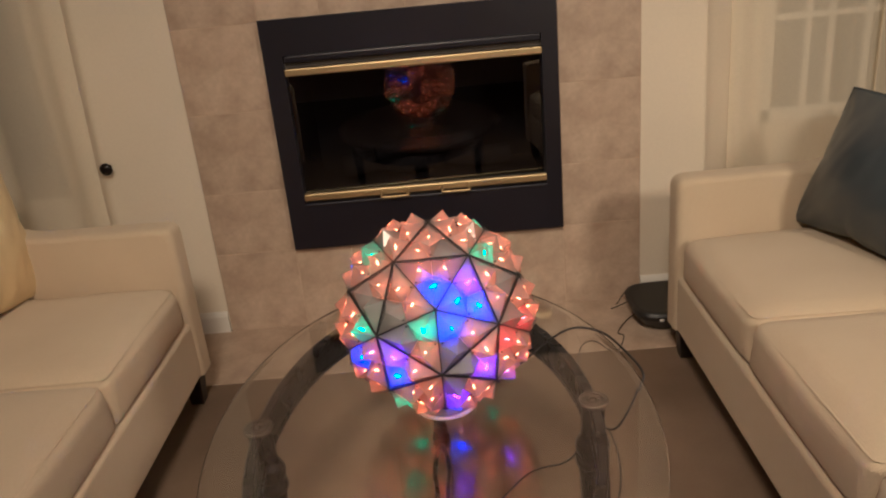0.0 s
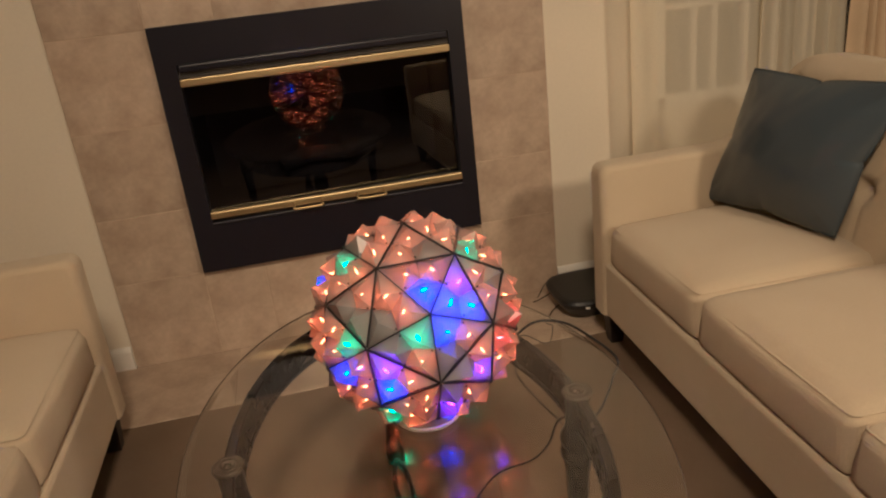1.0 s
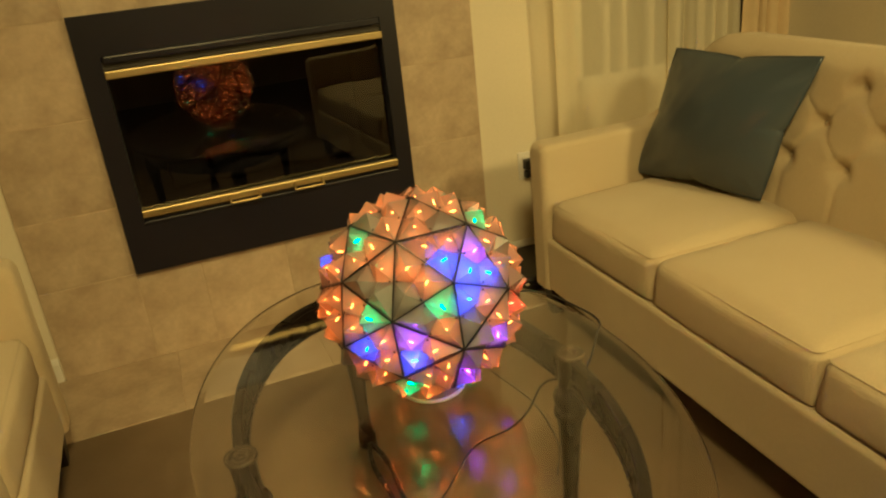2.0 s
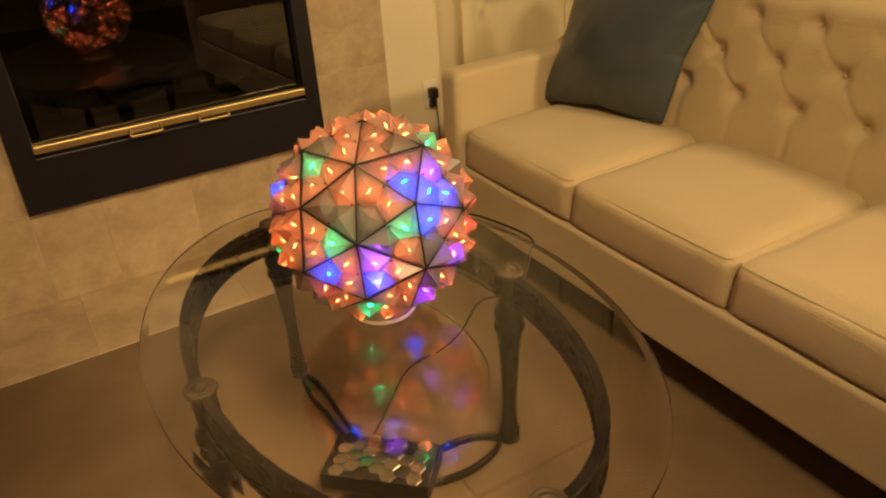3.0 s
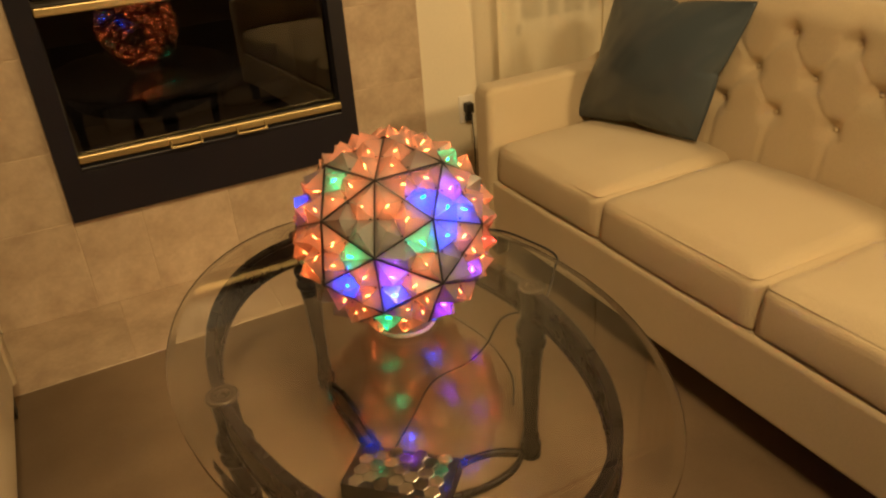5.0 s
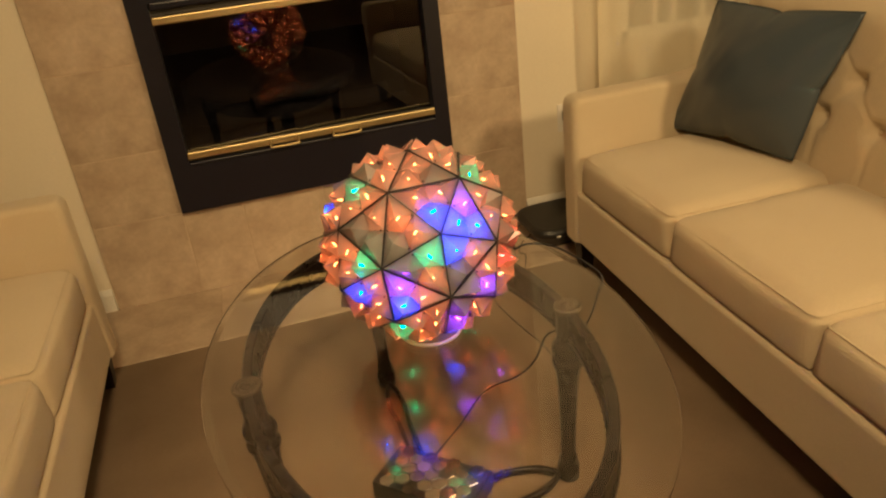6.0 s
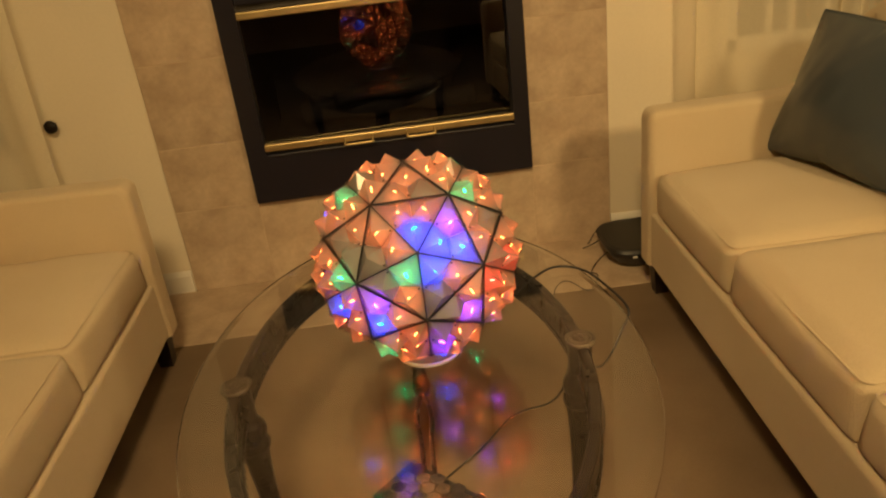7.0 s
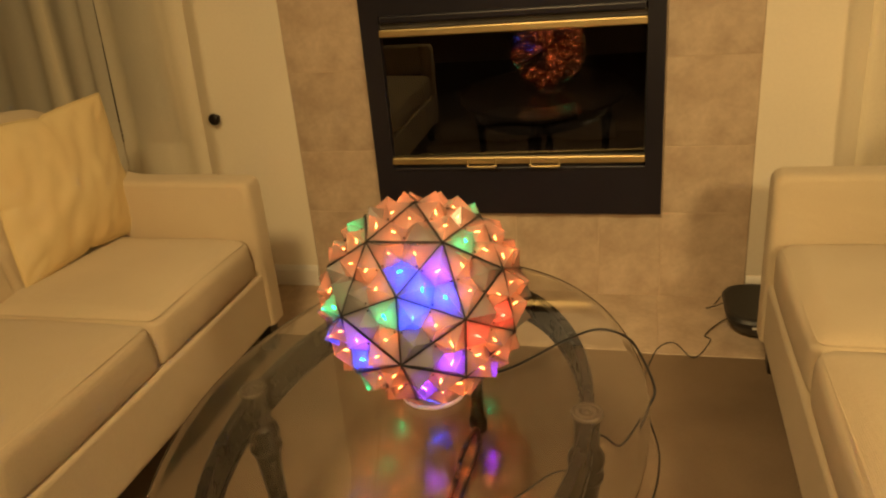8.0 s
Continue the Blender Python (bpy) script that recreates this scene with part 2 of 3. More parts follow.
wall_south = tagged(part("wall_south", block((-3.3, -2.7, GROUND), (2.44, -2.6, CEIL)), PAINT), "plain cream painted wall across the room", "wall", kind="structure")

WIN_L, WIN_R, SILL, HEAD = (-2.9, -1.36), (1.265, 2.20), 0.632, 2.4
bm = bmesh.new()
LOW = GROUND
for lo, hi in (((-3.2, LOW), (WIN_L[0], CEIL)), ((WIN_L[0], LOW), (WIN_L[1], SILL)), ((WIN_L[0], HEAD), (WIN_L[1], CEIL)),
               ((WIN_L[1], LOW), (FX0 + 0.03, CEIL)), ((FX0 + 0.03, LOW), (FX1 - 0.03, FZ0 + 0.03)), ((FX0 + 0.03, FZ1 - 0.03), (FX1 - 0.03, CEIL)),
               ((FX1 - 0.03, LOW), (WIN_R[0], CEIL)), ((WIN_R[0], LOW), (WIN_R[1], SILL)), ((WIN_R[0], HEAD), (WIN_R[1], CEIL)), ((WIN_R[1], LOW), (2.34, CEIL))):
    block((lo[0], WALL_Y, lo[1]), (hi[0], WALL_Y + 0.14, hi[1]), bm=bm)
wall_north = tagged(part("wall_north", bm, PAINT), "smooth cream painted fireplace wall with two window openings", "wall", kind="structure")

for i, (a, b) in enumerate(((-3.2, -0.856), (0.820, 2.34))):
    prof = [(0, 0), (0.014, 0), (0.014, 0.07), (0.009, 0.083), (0.004, 0.09), (0, 0.09)]
    bb = sweep([(a, WALL_Y - 0.001, GROUND), (b, WALL_Y - 0.001, GROUND)], prof)
    tagged(part("baseboard", bb, TRIM), "white painted baseboard along the fireplace wall", "baseboard", kind="structure")

# window frames with muntins, night behind the panes
for name, (a, b) in (("window_1", WIN_L), ("window_2", WIN_R)):
    w = thing(name, "brown-framed window, dark outside, behind sheer curtains" if name == "window_1" else "white multi-pane window, dark outside, behind sheer curtains", "window", kind="structure")
    bm = bmesh.new()
    y0, y1 = WALL_Y + 0.03, WALL_Y + 0.09
    for lo, hi in (((a, SILL), (a + 0.05, HEAD)), ((b - 0.05, SILL), (b, HEAD)), ((a, SILL), (b, SILL + 0.05)), ((a, HEAD - 0.05), (b, HEAD))):
        block((lo[0], y0, lo[1]), (hi[0], y1, hi[1]), 0.004, 1, bm)
    part("window_frame", bm, TAUPE if name == "window_1" else TRIM, w)
    bars = [-2.13] if name == "window_1" else [1.44, 1.526, 1.66, 1.79, 1.92, 2.05]
    sash = TAUPE if name == "window_1" else TRIM
    for x in bars:
        part("muntin", block((x - 0.012, y0 + 0.01, SILL + 0.05), (x + 0.012, y1 - 0.01, HEAD - 0.05), 0.004, 1), sash, w)
    for z in (1.013, 1.695) if name == "window_1" else (1.013, 1.354, 1.695, 2.036):
        part("muntin", block((a + 0.05, y0 + 0.012, z - 0.012), (b - 0.05, y1 - 0.012, z + 0.012), 0.004, 1), sash, w)
    pane = part("pane", block((a + 0.04, WALL_Y + 0.055, SILL + 0.04), (b - 0.04, WALL_Y + 0.061, HEAD - 0.04)), WINDOW_GLASS, w)
    pane.visible_shadow = False
    if name == "window_1":
        part("window_sill", block((a - 0.02, WALL_Y - 0.02, SILL - 0.025), (b + 0.02, WALL_Y + 0.03, SILL), 0.005), sash, w)

night = tagged(part("backdrop", block((-6, 6.0, -1), (6, 6.05, 4)), material("night_garden", (0.05, 0.05, 0.045), 0.9)), "dark night outside the windows", "backdrop", kind="structure")


# ---- tiled surround and hearth ----
def tile_mesh(w, h, d, wall):
    g = 0.0013
    if wall:
        return finish("tile", block((-w / 2 + g, -d, -h / 2 + g), (w / 2 - g, 0, h / 2 - g), 0.0018, 1), STONE)
    return finish("tile", block((-w / 2 + g, -h / 2 + g, 0), (w / 2 - g, h / 2 - g, d), 0.0018, 1), STONE)


surround = thing("tile_surround", "beige stone-look tiles round the black fireplace", "tile wall", kind="structure")
bm = bmesh.new()
for lo, hi in (((-0.851, GROUND), (FX0 + 0.02, CEIL)), ((FX1 - 0.02, GROUND), (0.817, CEIL)), ((FX0 + 0.02, GROUND), (FX1 - 0.02, FZ0 + 0.02)), ((FX0 + 0.02, FZ1 - 0.02), (FX1 - 0.02, CEIL))):
    block((lo[0], WALL_Y - 0.0095, lo[1]), (hi[0], WALL_Y, hi[1]), bm=bm)
part("grout_bed", bm, GROUT, surround, "tan grout between tiles")
rows_z = [GROUND, 0.307, 0.553, 0.858, 1.165, 1.47, 1.775, 2.08, 2.385, 2.69, CEIL]
meshes = {}


def lay(x0, x1, z0, z1):
    key = (round(x1 - x0, 3), round(z1 - z0, 3))
    if key not in meshes:
        meshes[key] = tile_mesh(*key, 0.006, True)
    shared("tile", meshes[key], surround, pose((x0 + x1) / 2, WALL_Y - 0.005, (z0 + z1) / 2))


for z0, z1 in zip(rows_z, rows_z[1:]):
    lay(-0.851, FX0 - 0.004, z0, z1)
    lay(FX1 + 0.004, 0.817, z0, z1)
    if z1 <= 0.31 or z0 >= 1.16:
        cuts = [FX0 - 0.004, -0.316, -0.010, 0.296, FX1 + 0.004]
        for a, b in zip(cuts, cuts[1:]):
            lay(a, b, z0, z1)

hearth = thing("hearth", "flush beige stone tile hearth before the fireplace", "hearth", kind="structure")
part("grout_bed", block((-1.5, 2.512, GROUND - 0.06), (1.69, 2.939, GROUND - 0.001)), GROUT, hearth, "tan grout between tiles")
bed = finish("tile", block((-0.2436, -0.2120, -0.01), (0.2436, 0.2120, 0.0012), 0.0018, 1), STONE)
for i in range(-3, 4):
    shared("tile", bed, hearth, pose(0.265 + 0.490 * i, 2.7255, GROUND))
tagged(part("floor_edge", block((-3.2, 2.512, GROUND - 0.08), (-1.5, WALL_Y, GROUND)), CARPET), "brown carpet beside the hearth", "floor", kind="structure")
tagged(part("floor_edge", block((1.69, 2.512, GROUND - 0.08), (2.34, WALL_Y, GROUND)), CARPET), "brown carpet beside the hearth", "floor", kind="structure")


# ---- fireplace insert ----
fire = thing("fireplace", "black metal fireplace insert with smoked glass doors and brass bars", "fireplace")
FY = WALL_Y - 0.040
GX0, GX1, GZ0, GZ1 = -0.462, 0.456, 0.508, 1.000
for lo, hi in (((FX0, FZ0), (GX0, FZ1)), ((GX1, FZ0), (FX1, FZ1)), ((GX0, FZ0), (GX1, GZ0 - 0.018)), ((GX0, GZ1 + 0.045), (GX1, FZ1))):
    part("face_plate", block((lo[0], FY, lo[1]), (hi[0], WALL_Y + 0.02, hi[1])), BLACK_METAL, fire)
part("hood", block((GX0 + 0.005, FY - 0.014, GZ1 + 0.022), (GX1 - 0.005, FY + 0.03, GZ1 + 0.046), 0.005), BLACK_METAL, fire)
part("vent_slot", block((GX0, FY + 0.012, GZ1 + 0.001), (GX1, FY + 0.03, GZ1 + 0.022)), FIREBRICK, fire)
part("lower_lip", block((GX0, FY - 0.006, GZ0 - 0.026), (GX1, FY + 0.03, GZ0 - 0.014), 0.003), BLACK_METAL, fire)
part("brass_bar", block((GX0, FY - 0.012, GZ1 - 0.026), (GX1, FY + 0.012, GZ1), 0.004), BRASS, fire, "polished brass rail")
part("brass_bar", block((GX0, FY - 0.012, GZ0), (GX1, FY + 0.012, GZ0 + 0.026), 0.004), BRASS, fire, "polished brass rail")
for x in (-0.119, 0.110):
    h = part("handle", sweep(glide([(x - 0.05, FY - 0.012, GZ0 + 0.014), (x - 0.05, FY - 0.026, GZ0 + 0.002), (x - 0.046, FY - 0.03, GZ0 - 0.004), (x + 0.046, FY - 0.03, GZ0 - 0.004), (x + 0.05, FY - 0.026, GZ0 + 0.002), (x + 0.05, FY - 0.012, GZ0 + 0.014)], 4), circle(0.0045, 8)), BRASS, fire, "bent brass pull", True)
half = (GX1 - GX0) / 2 - 0.004
pane = part("glass_door", block((-half, -0.002, GZ0 + 0.024), (half, 0.002, GZ1 - 0.024)), FIRE_GLASS, fire, "smoked glass fireplace door")
pane.matrix_basis = pose((GX0 + GX1) / 2, FY + 0.026, 0, 0, 0, 1.5)
pane.visible_shadow = False
bm = bmesh.new()
bx0, bx1, bz0, bz1, by0, by1 = GX0, GX1, GZ0 - 0.02, GZ1 + 0.02, WALL_Y + 0.021, WALL_Y + 0.46
for lo, hi in (((bx0 - 0.02, by1, bz0), (bx1 + 0.02, by1 + 0.02, bz1)), ((bx0 - 0.02, by0, bz0), (bx0, by1, bz1)), ((bx1, by0, bz0), (bx1 + 0.02, by1, bz1)),
               ((bx0 - 0.02, by0, bz0 - 0.02), (bx1 + 0.02, by1 + 0.02, bz0)), ((bx0 - 0.02, by0, bz1), (bx1 + 0.02, by1 + 0.02, bz1 + 0.02))):
    block(lo, hi, bm=bm)
part("firebox", bm, FIREBRICK, fire, "sooty dark firebox")
random.seed(4)
for i, (x, y, z, a, r) in enumerate(((-0.14, 0.22, 0.065, 6, 0.042), (0.15, 0.24, 0.06, -8, 0.04), (0.0, 0.18, 0.13, 14, 0.036))):
    bm = sweep(glide([(-0.2, 0, 0), (-0.07, 0.01, 0.008), (0.06, -0.008, -0.004), (0.2, 0.004, 0.006)], 4), [(p[0] * random.uniform(0.85, 1.1), p[1] * random.uniform(0.85, 1.1)) for p in circle(r, 10)])
    lg = tagged(part("ceramic_log", bm, FIREBRICK, None, "", True), "charred ceramic log in the dark firebox", "log", "logs in the firebox")
    lg.matrix_basis = pose(x, WALL_Y + 0.04 + y, bz0 + z, 0, 0, a)


# ---- curtains ----
def curtain(x0, x1, folds, y, depth, seed, span=(0.0, 1.0), dy=0.0, top=2.74, bottom=0.0, lean=0.0):
    """Hanging cloth with uneven folds; span picks a strip of its width, dy sets it forward."""
    rng = random.Random(seed)
    ph = [rng.uniform(0, 6.28) for _ in range(5)]
    amp = [rng.uniform(0.35, 1.0) for _ in range(folds + 3)]

    def place(u, v):
        u = span[0] + (span[1] - span[0]) * u
        z = bottom + (top - bottom) * v
        s = u * folds
        k = amp[int(s)] * (1 - (s % 1)) + amp[int(s) + 1] * (s % 1)
        wave = math.sin(2 * math.pi * s + 0.9 * math.sin(2 * math.pi * s * 0.37 + ph[0]) + 0.3 * math.sin(3 * v + ph[1]))
        wave = math.copysign(abs(wave) ** 0.85, wave)
        x = x0 + (x1 - x0) * u + lean * (v - 0.4) + 0.005 * math.sin(4 * v + ph[2] + 9 * u)
        return (x + 0.25 * depth * math.cos(2 * math.pi * s), y + dy + depth * k * wave + 0.008 * math.sin(2.3 * v * 3 + ph[3] + 5 * u), z)

    return sheet(max(6, int(folds * 16 * (span[1] - span[0]))), 30, place)


# sheer panels: reach, folds, depth of fold, width of the doubled hem (on which side), lean, seed
for x0, x1, f, depth, hem, side, lean, seed in (
        (1.078, 1.605, 3, 0.012, 0.016, 0, -0.04, 2), (1.585, 1.945, 5, 0.022, 0.030, 0, 0.0, 5),
        (-1.525, -1.150, 2, 0.014, 0.078, 0, 0.07, 8), (-1.755, -1.520, 2, 0.012, 0.050, 0, 0.075, 9), (-2.32, -1.745, 4, 0.020, 0.060, 1, 0.09, 10), (-2.75, -2.30, 5, 0.03, 0.04, 0, 0.0, 14)):
    sc = tagged(part("sheer_curtain", curtain(x0, x1, f, 2.80, depth, seed, lean=lean), SHEER, None, "", True), "sheer ivory voile curtain hanging before the window", "curtain", "sheer curtains")
    w = hem / (x1 - x0)
    part("hem", curtain(x0, x1, f, 2.80, depth, seed, (1 - w, 1.0) if side else (0.0, w), -0.004, lean=lean), SHEER, sc, "doubled hem of the sheer cloth", True)
tagged(part("drape", curtain(1.935, 2.17, 4, 2.775, 0.026, 12), DRAPE, None, "", True), "narrow tan drape gathered beside the sheer curtain", "curtain")
for a, b in ((0.98, 2.25), (-2.75, -1.1)):
    rod = thing("curtain_rod", "thin dark bronze rod above the window", "curtain rod")
    part("rod", sweep([(a, 2.80, 2.755), (b, 2.80, 2.755)], circle(0.011, 10), up=(0, 1, 0)), BRONZE, rod, smooth=True)
    for x in (a + 0.06, b - 0.06):
        part("bracket", block((x - 0.008, 2.80, 2.74), (x + 0.008, WALL_Y + 0.001, 2.756), 0.002), BRONZE, rod)

hold = thing("curtain_holdback", "round dark bronze knob on the wall beside the curtain", "holdback")
kb = part("knob", lathe([(0.004, 0), (0.019, 0.002), (0.0235, 0.008), (0.0235, 0.013), (0.019, 0.018), (0.010, 0.022), (0.003, 0.023)], 24), BRONZE, hold, smooth=True)
part("stem", lathe([(0.012, -0.019), (0.012, 0.001)], 12), BRONZE, hold, smooth=True)
hold.matrix_basis = pose(-1.186, 2.925, 0.695, 90, 0, 0)


# ---- sofas ----
def puffed(lo, hi, n=10, round_=0.03, crown=0.018, seed=0):
    """A stuffed cushion: rounded box, top and front swelling."""
    bm = bmesh.new()
    bmesh.ops.create_cube(bm, size=2)
    bmesh.ops.subdivide_edges(bm, edges=bm.edges[:], cuts=n, use_grid_fill=True)
    c = [(a + b) / 2 for a, b in zip(lo, hi)]
    h = [(b - a) / 2 for a, b in zip(lo, hi)]
    for v in bm.verts:
        p = v.co.copy()
        q = []
        for i in range(3):
            q.append(math.copysign(min(1, abs(p[i])), p[i]) * h[i])
        q = Vector(q)
        k = min(1, max(0, 0.5 + 0.8 * p[2]))
        r = 0.011 + (round_ - 0.011) * k * k * (3 - 2 * k)
        core = Vector([max(-h[i] + r, min(h[i] - r, q[i])) for i in range(3)])
        d = q - core
        if d.length > 1e-6:
            q = core + d.normalized() * min(r, max(abs(x) for x in d))
        a = (1 - p[0] ** 2) * (1 - p[1] ** 2)
        b = (1 - p[1] ** 2) * (1 - p[2] ** 2)
        w = 0.004 * noise.noise(Vector((q[0] * 7 + seed, q[1] * 7, q[2] * 7)))
        q.z += (crown * a ** 0.6 if p[2] > 0.5 else 0) + w
        q.x -= crown * 0.5 * b ** 0.6 if p[0] < -0.5 else 0
        v.co = Vector(c) + q
    return bm


def piping(lo, hi, z, r=0.0022, inset=0.020):
    pts = []
    x0, y0, x1, y1 = lo[0] + 0.0095, lo[1] + 0.0095, hi[0] - 0.01, hi[1] - 0.0095
    for cx, cy, a0 in ((x1 - inset, y1 - inset, 0), (x0 + inset, y1 - inset, 90), (x0 + inset, y0 + inset, 180), (x1 - inset, y0 + inset, 270)):
        for k in range(5):
            a = radians(a0 + k * 22.5)
            pts.append((cx + inset * math.cos(a), cy + inset * math.sin(a), z))
    out = []
    for i, p in enumerate(pts):
        q = pts[(i + 1) % len(pts)]
        n = max(1, int((Vector(q) - Vector(p)).length / 0.05))
        out += [tuple(Vector(p).lerp(Vector(q), j / n)) for j in range(n)]
    return sweep(out, circle(r, 6), True)


HALF, DEEP, ARM_X = 0.965, 0.76, -0.026


def build_sofa():
    """Front towards -x, length along y; the origin lies on the floor under the front edge's middle."""
    s = thing("sofa", "cream linen sofa with three seat cushions and tufted back", "sofa", group="pair of sofas")
    part("base", block((-0.018, -HALF + 0.09, 0.095), (DEEP - 0.03, HALF - 0.09, 0.290), 0.014, 4), LINEN, s)
    part("deck", block((0.03, -HALF + 0.06, 0.285), (DEEP - 0.1, HALF - 0.06, 0.30), 0.004), LINEN, s)
    for sign in (-1, 1):
        y_out, y_in = sign * HALF, sign * (HALF - 0.105)
        ya, yb = min(y_out, y_in), max(y_out, y_in)
        bm = bmesh.new()
        prof, length = [], DEEP - 0.042 - ARM_X
        # side outline of the arm, rising to the back
        for k in range(33):
            u = (k / 32) ** 1.6
            x = ARM_X + u * length
            z = 0.618 + 0.008 * u + 0.20 * max(0, (u - 0.55) / 0.45) ** 2.0
            d = min(0.034, x - ARM_X)
            z -= 0.034 - math.sqrt(max(0, 0.034 ** 2 - (0.034 - d) ** 2))
            prof.append((x, z))
        lo_pts = [(x, 0.095) for x, _ in prof]
        rings = []
        wide, soft_r = yb - ya, 0.024
        for e in (0, 0.0008, 0.003, 0.007, 0.013, 0.02, 0.028, wide / 2, wide - 0.028, wide - 0.02, wide - 0.013, wide - 0.007, wide - 0.003, wide - 0.0008, wide):
            k = soft_r - min(soft_r, e, wide - e)
            off = soft_r - math.sqrt(max(0, soft_r ** 2 - k ** 2))
            shift = lambda x: ARM_X + off + (x - ARM_X) * (length - off) / length
            top = [bm.verts.new((shift(x), ya + e, z - off * 0.8)) for x, z in prof]
            bot = [bm.verts.new((shift(x), ya + e, z)) for x, z in lo_pts]
            rings.append(top + bot[::-1])
        m = len(rings[0])
        for a, b in zip(rings, rings[1:]):
            for i in range(m):
                bm.faces.new((a[i], a[(i + 1) % m], b[(i + 1) % m], b[i]))
        bm.faces.new(rings[0])
        bm.faces.new(rings[-1])
        bmesh.ops.recalc_face_normals(bm, faces=bm.faces)
        for e in bm.edges:
            if len(e.link_faces) == 2 and e.calc_face_angle(0) > 0.7:
                e.smooth = False
        part("arm", bm, LINEN, s, smooth=True)
    span = (HALF - 0.105) * 2 / 3
    for i in range(3):
        y0 = -HALF + 0.105 + i * span
        lo, hi = (-0.006, y0 + 0.003, 0.292), (0.60, y0 + span - 0.003, 0.43)
        cu = part("seat_cushion", puffed(lo, hi, 18, 0.034, 0.022, i * 3.7), LINEN, s, smooth=True)
        part("piping", piping(lo, hi, 0.4205), LINEN, cu)
    # tufted back, leaning a little
    tw, th = 0.20, 0.111
    buttons = []
    for r in range(3):
        for k in range(-6, 7):
            y = (k + (0.5 if r % 2 else 0)) * tw
            if abs(y) < HALF - 0.12:
                buttons.append((y, 0.585 + r * th))
    by = np.array([b[0] for b in buttons])
    bz = np.array([b[1] for b in buttons])

    def front(u, v):
        y = (u * 2 - 1) * (HALF - 0.10)
        z = 0.36 + v * 0.55
        corner = max(0, abs(y) - (HALF - 0.30)) / 0.20
        top = 0.905 - 0.05 * corner ** 2.5
        z = 0.36 + v * (top - 0.36)
        dy, dz = (y - by), (z - bz)
        d2 = (dy / 0.030) ** 2 + (dz / 0.027) ** 2
        pit = float(np.exp(-d2).max()) if len(by) else 0
        # creases run on the diagonals between buttons, and straight down below the last row
        a = (y / tw + (z - 0.585) / (2 * th)) % 1.0
        b = (y / tw - (z - 0.585) / (2 * th)) % 1.0
        ca, cb = min(a, 1 - a) * tw, min(b, 1 - b) * tw
        inside = 1.0 if 0.585 <= z <= 0.585 + 2 * th else 0.0
        crease = max(math.exp(-(ca / 0.009) ** 2), math.exp(-(cb / 0.009) ** 2)) * inside
        if z < 0.585:
            c = (y / tw) % 1.0
            crease = math.exp(-(min(c, 1 - c) * tw / 0.009) ** 2)
        if z > 0.585 + 2 * th:
            c = (y / tw) % 1.0
            crease = math.exp(-(min(c, 1 - c) * tw / 0.009) ** 2) * max(0, 1 - (z - 0.81) / 0.07)
        roll = max(0, (v - 0.86) / 0.14)
        x = 0.520 + 0.10 * v - 0.026 + 0.034 * pit + 0.0065 * crease * (1 - pit) + 0.045 * roll ** 2.2
        return (x, y, z)

    bm = sheet(210, 84, front)
    # close the back as a solid
    nv = 85
    grid = list(bm.verts)
    idx = lambda i, j: grid[i * nv + j]
    rim = [idx(i, nv - 1) for i in range(211)]
    back_t = [bm.verts.new((v.co.x + 0.055, v.co.y, v.co.z - 0.004)) for v in rim]
    back_m = [bm.verts.new((DEEP, v.co.y, v.co.z - 0.05)) for v in rim]
    back_b = [bm.verts.new((DEEP - 0.02, v.co.y, 0.10)) for v in rim]
    for a, b in ((rim, back_t), (back_t, back_m), (back_m, back_b)):
        for i in range(210):
            bm.faces.new((a[i], a[i + 1], b[i + 1], b[i]))
    for i in (0, 210):
        bm.faces.new([idx(i, j) for j in range(nv)] + [back_t[i], back_m[i], back_b[i]])
    back = part("backrest", bm, LINEN, s, smooth=True)
    dome = finish("button", lathe([(0.0085, -0.002), (0.008, 0.002), (0.005, 0.0042), (0.001, 0.005)], 10), LINEN, True)
    for y, z in buttons:
        v = (z - 0.36) / 0.545
        shared("button", dome, back, pose(0.520 + 0.10 * v + 0.0060, y, z, 0, -80, 0))
    for x in (0.030, DEEP - 0.09):
        for y in (-HALF + 0.05, HALF - 0.05):
            bm = lathe([(0.030, GROUND), (0.044, 0.098)], 4)
            bmesh.ops.rotate(bm, verts=bm.verts, matrix=Matrix.Rotation(radians(45), 3, "Z"))
            bmesh.ops.translate(bm, verts=bm.verts, vec=(x, y, 0))
            part("leg", bm, DARK_WOOD, s, "short black tapered wooden leg")
    return s


sofa = build_sofa()
sofa.matrix_basis = pose(0.805, 1.535, 0, 0, 0, -1.0)
sofa_2 = copy_thing(sofa, pose(-0.803, 1.500, 0, 0, 0, 180.3))


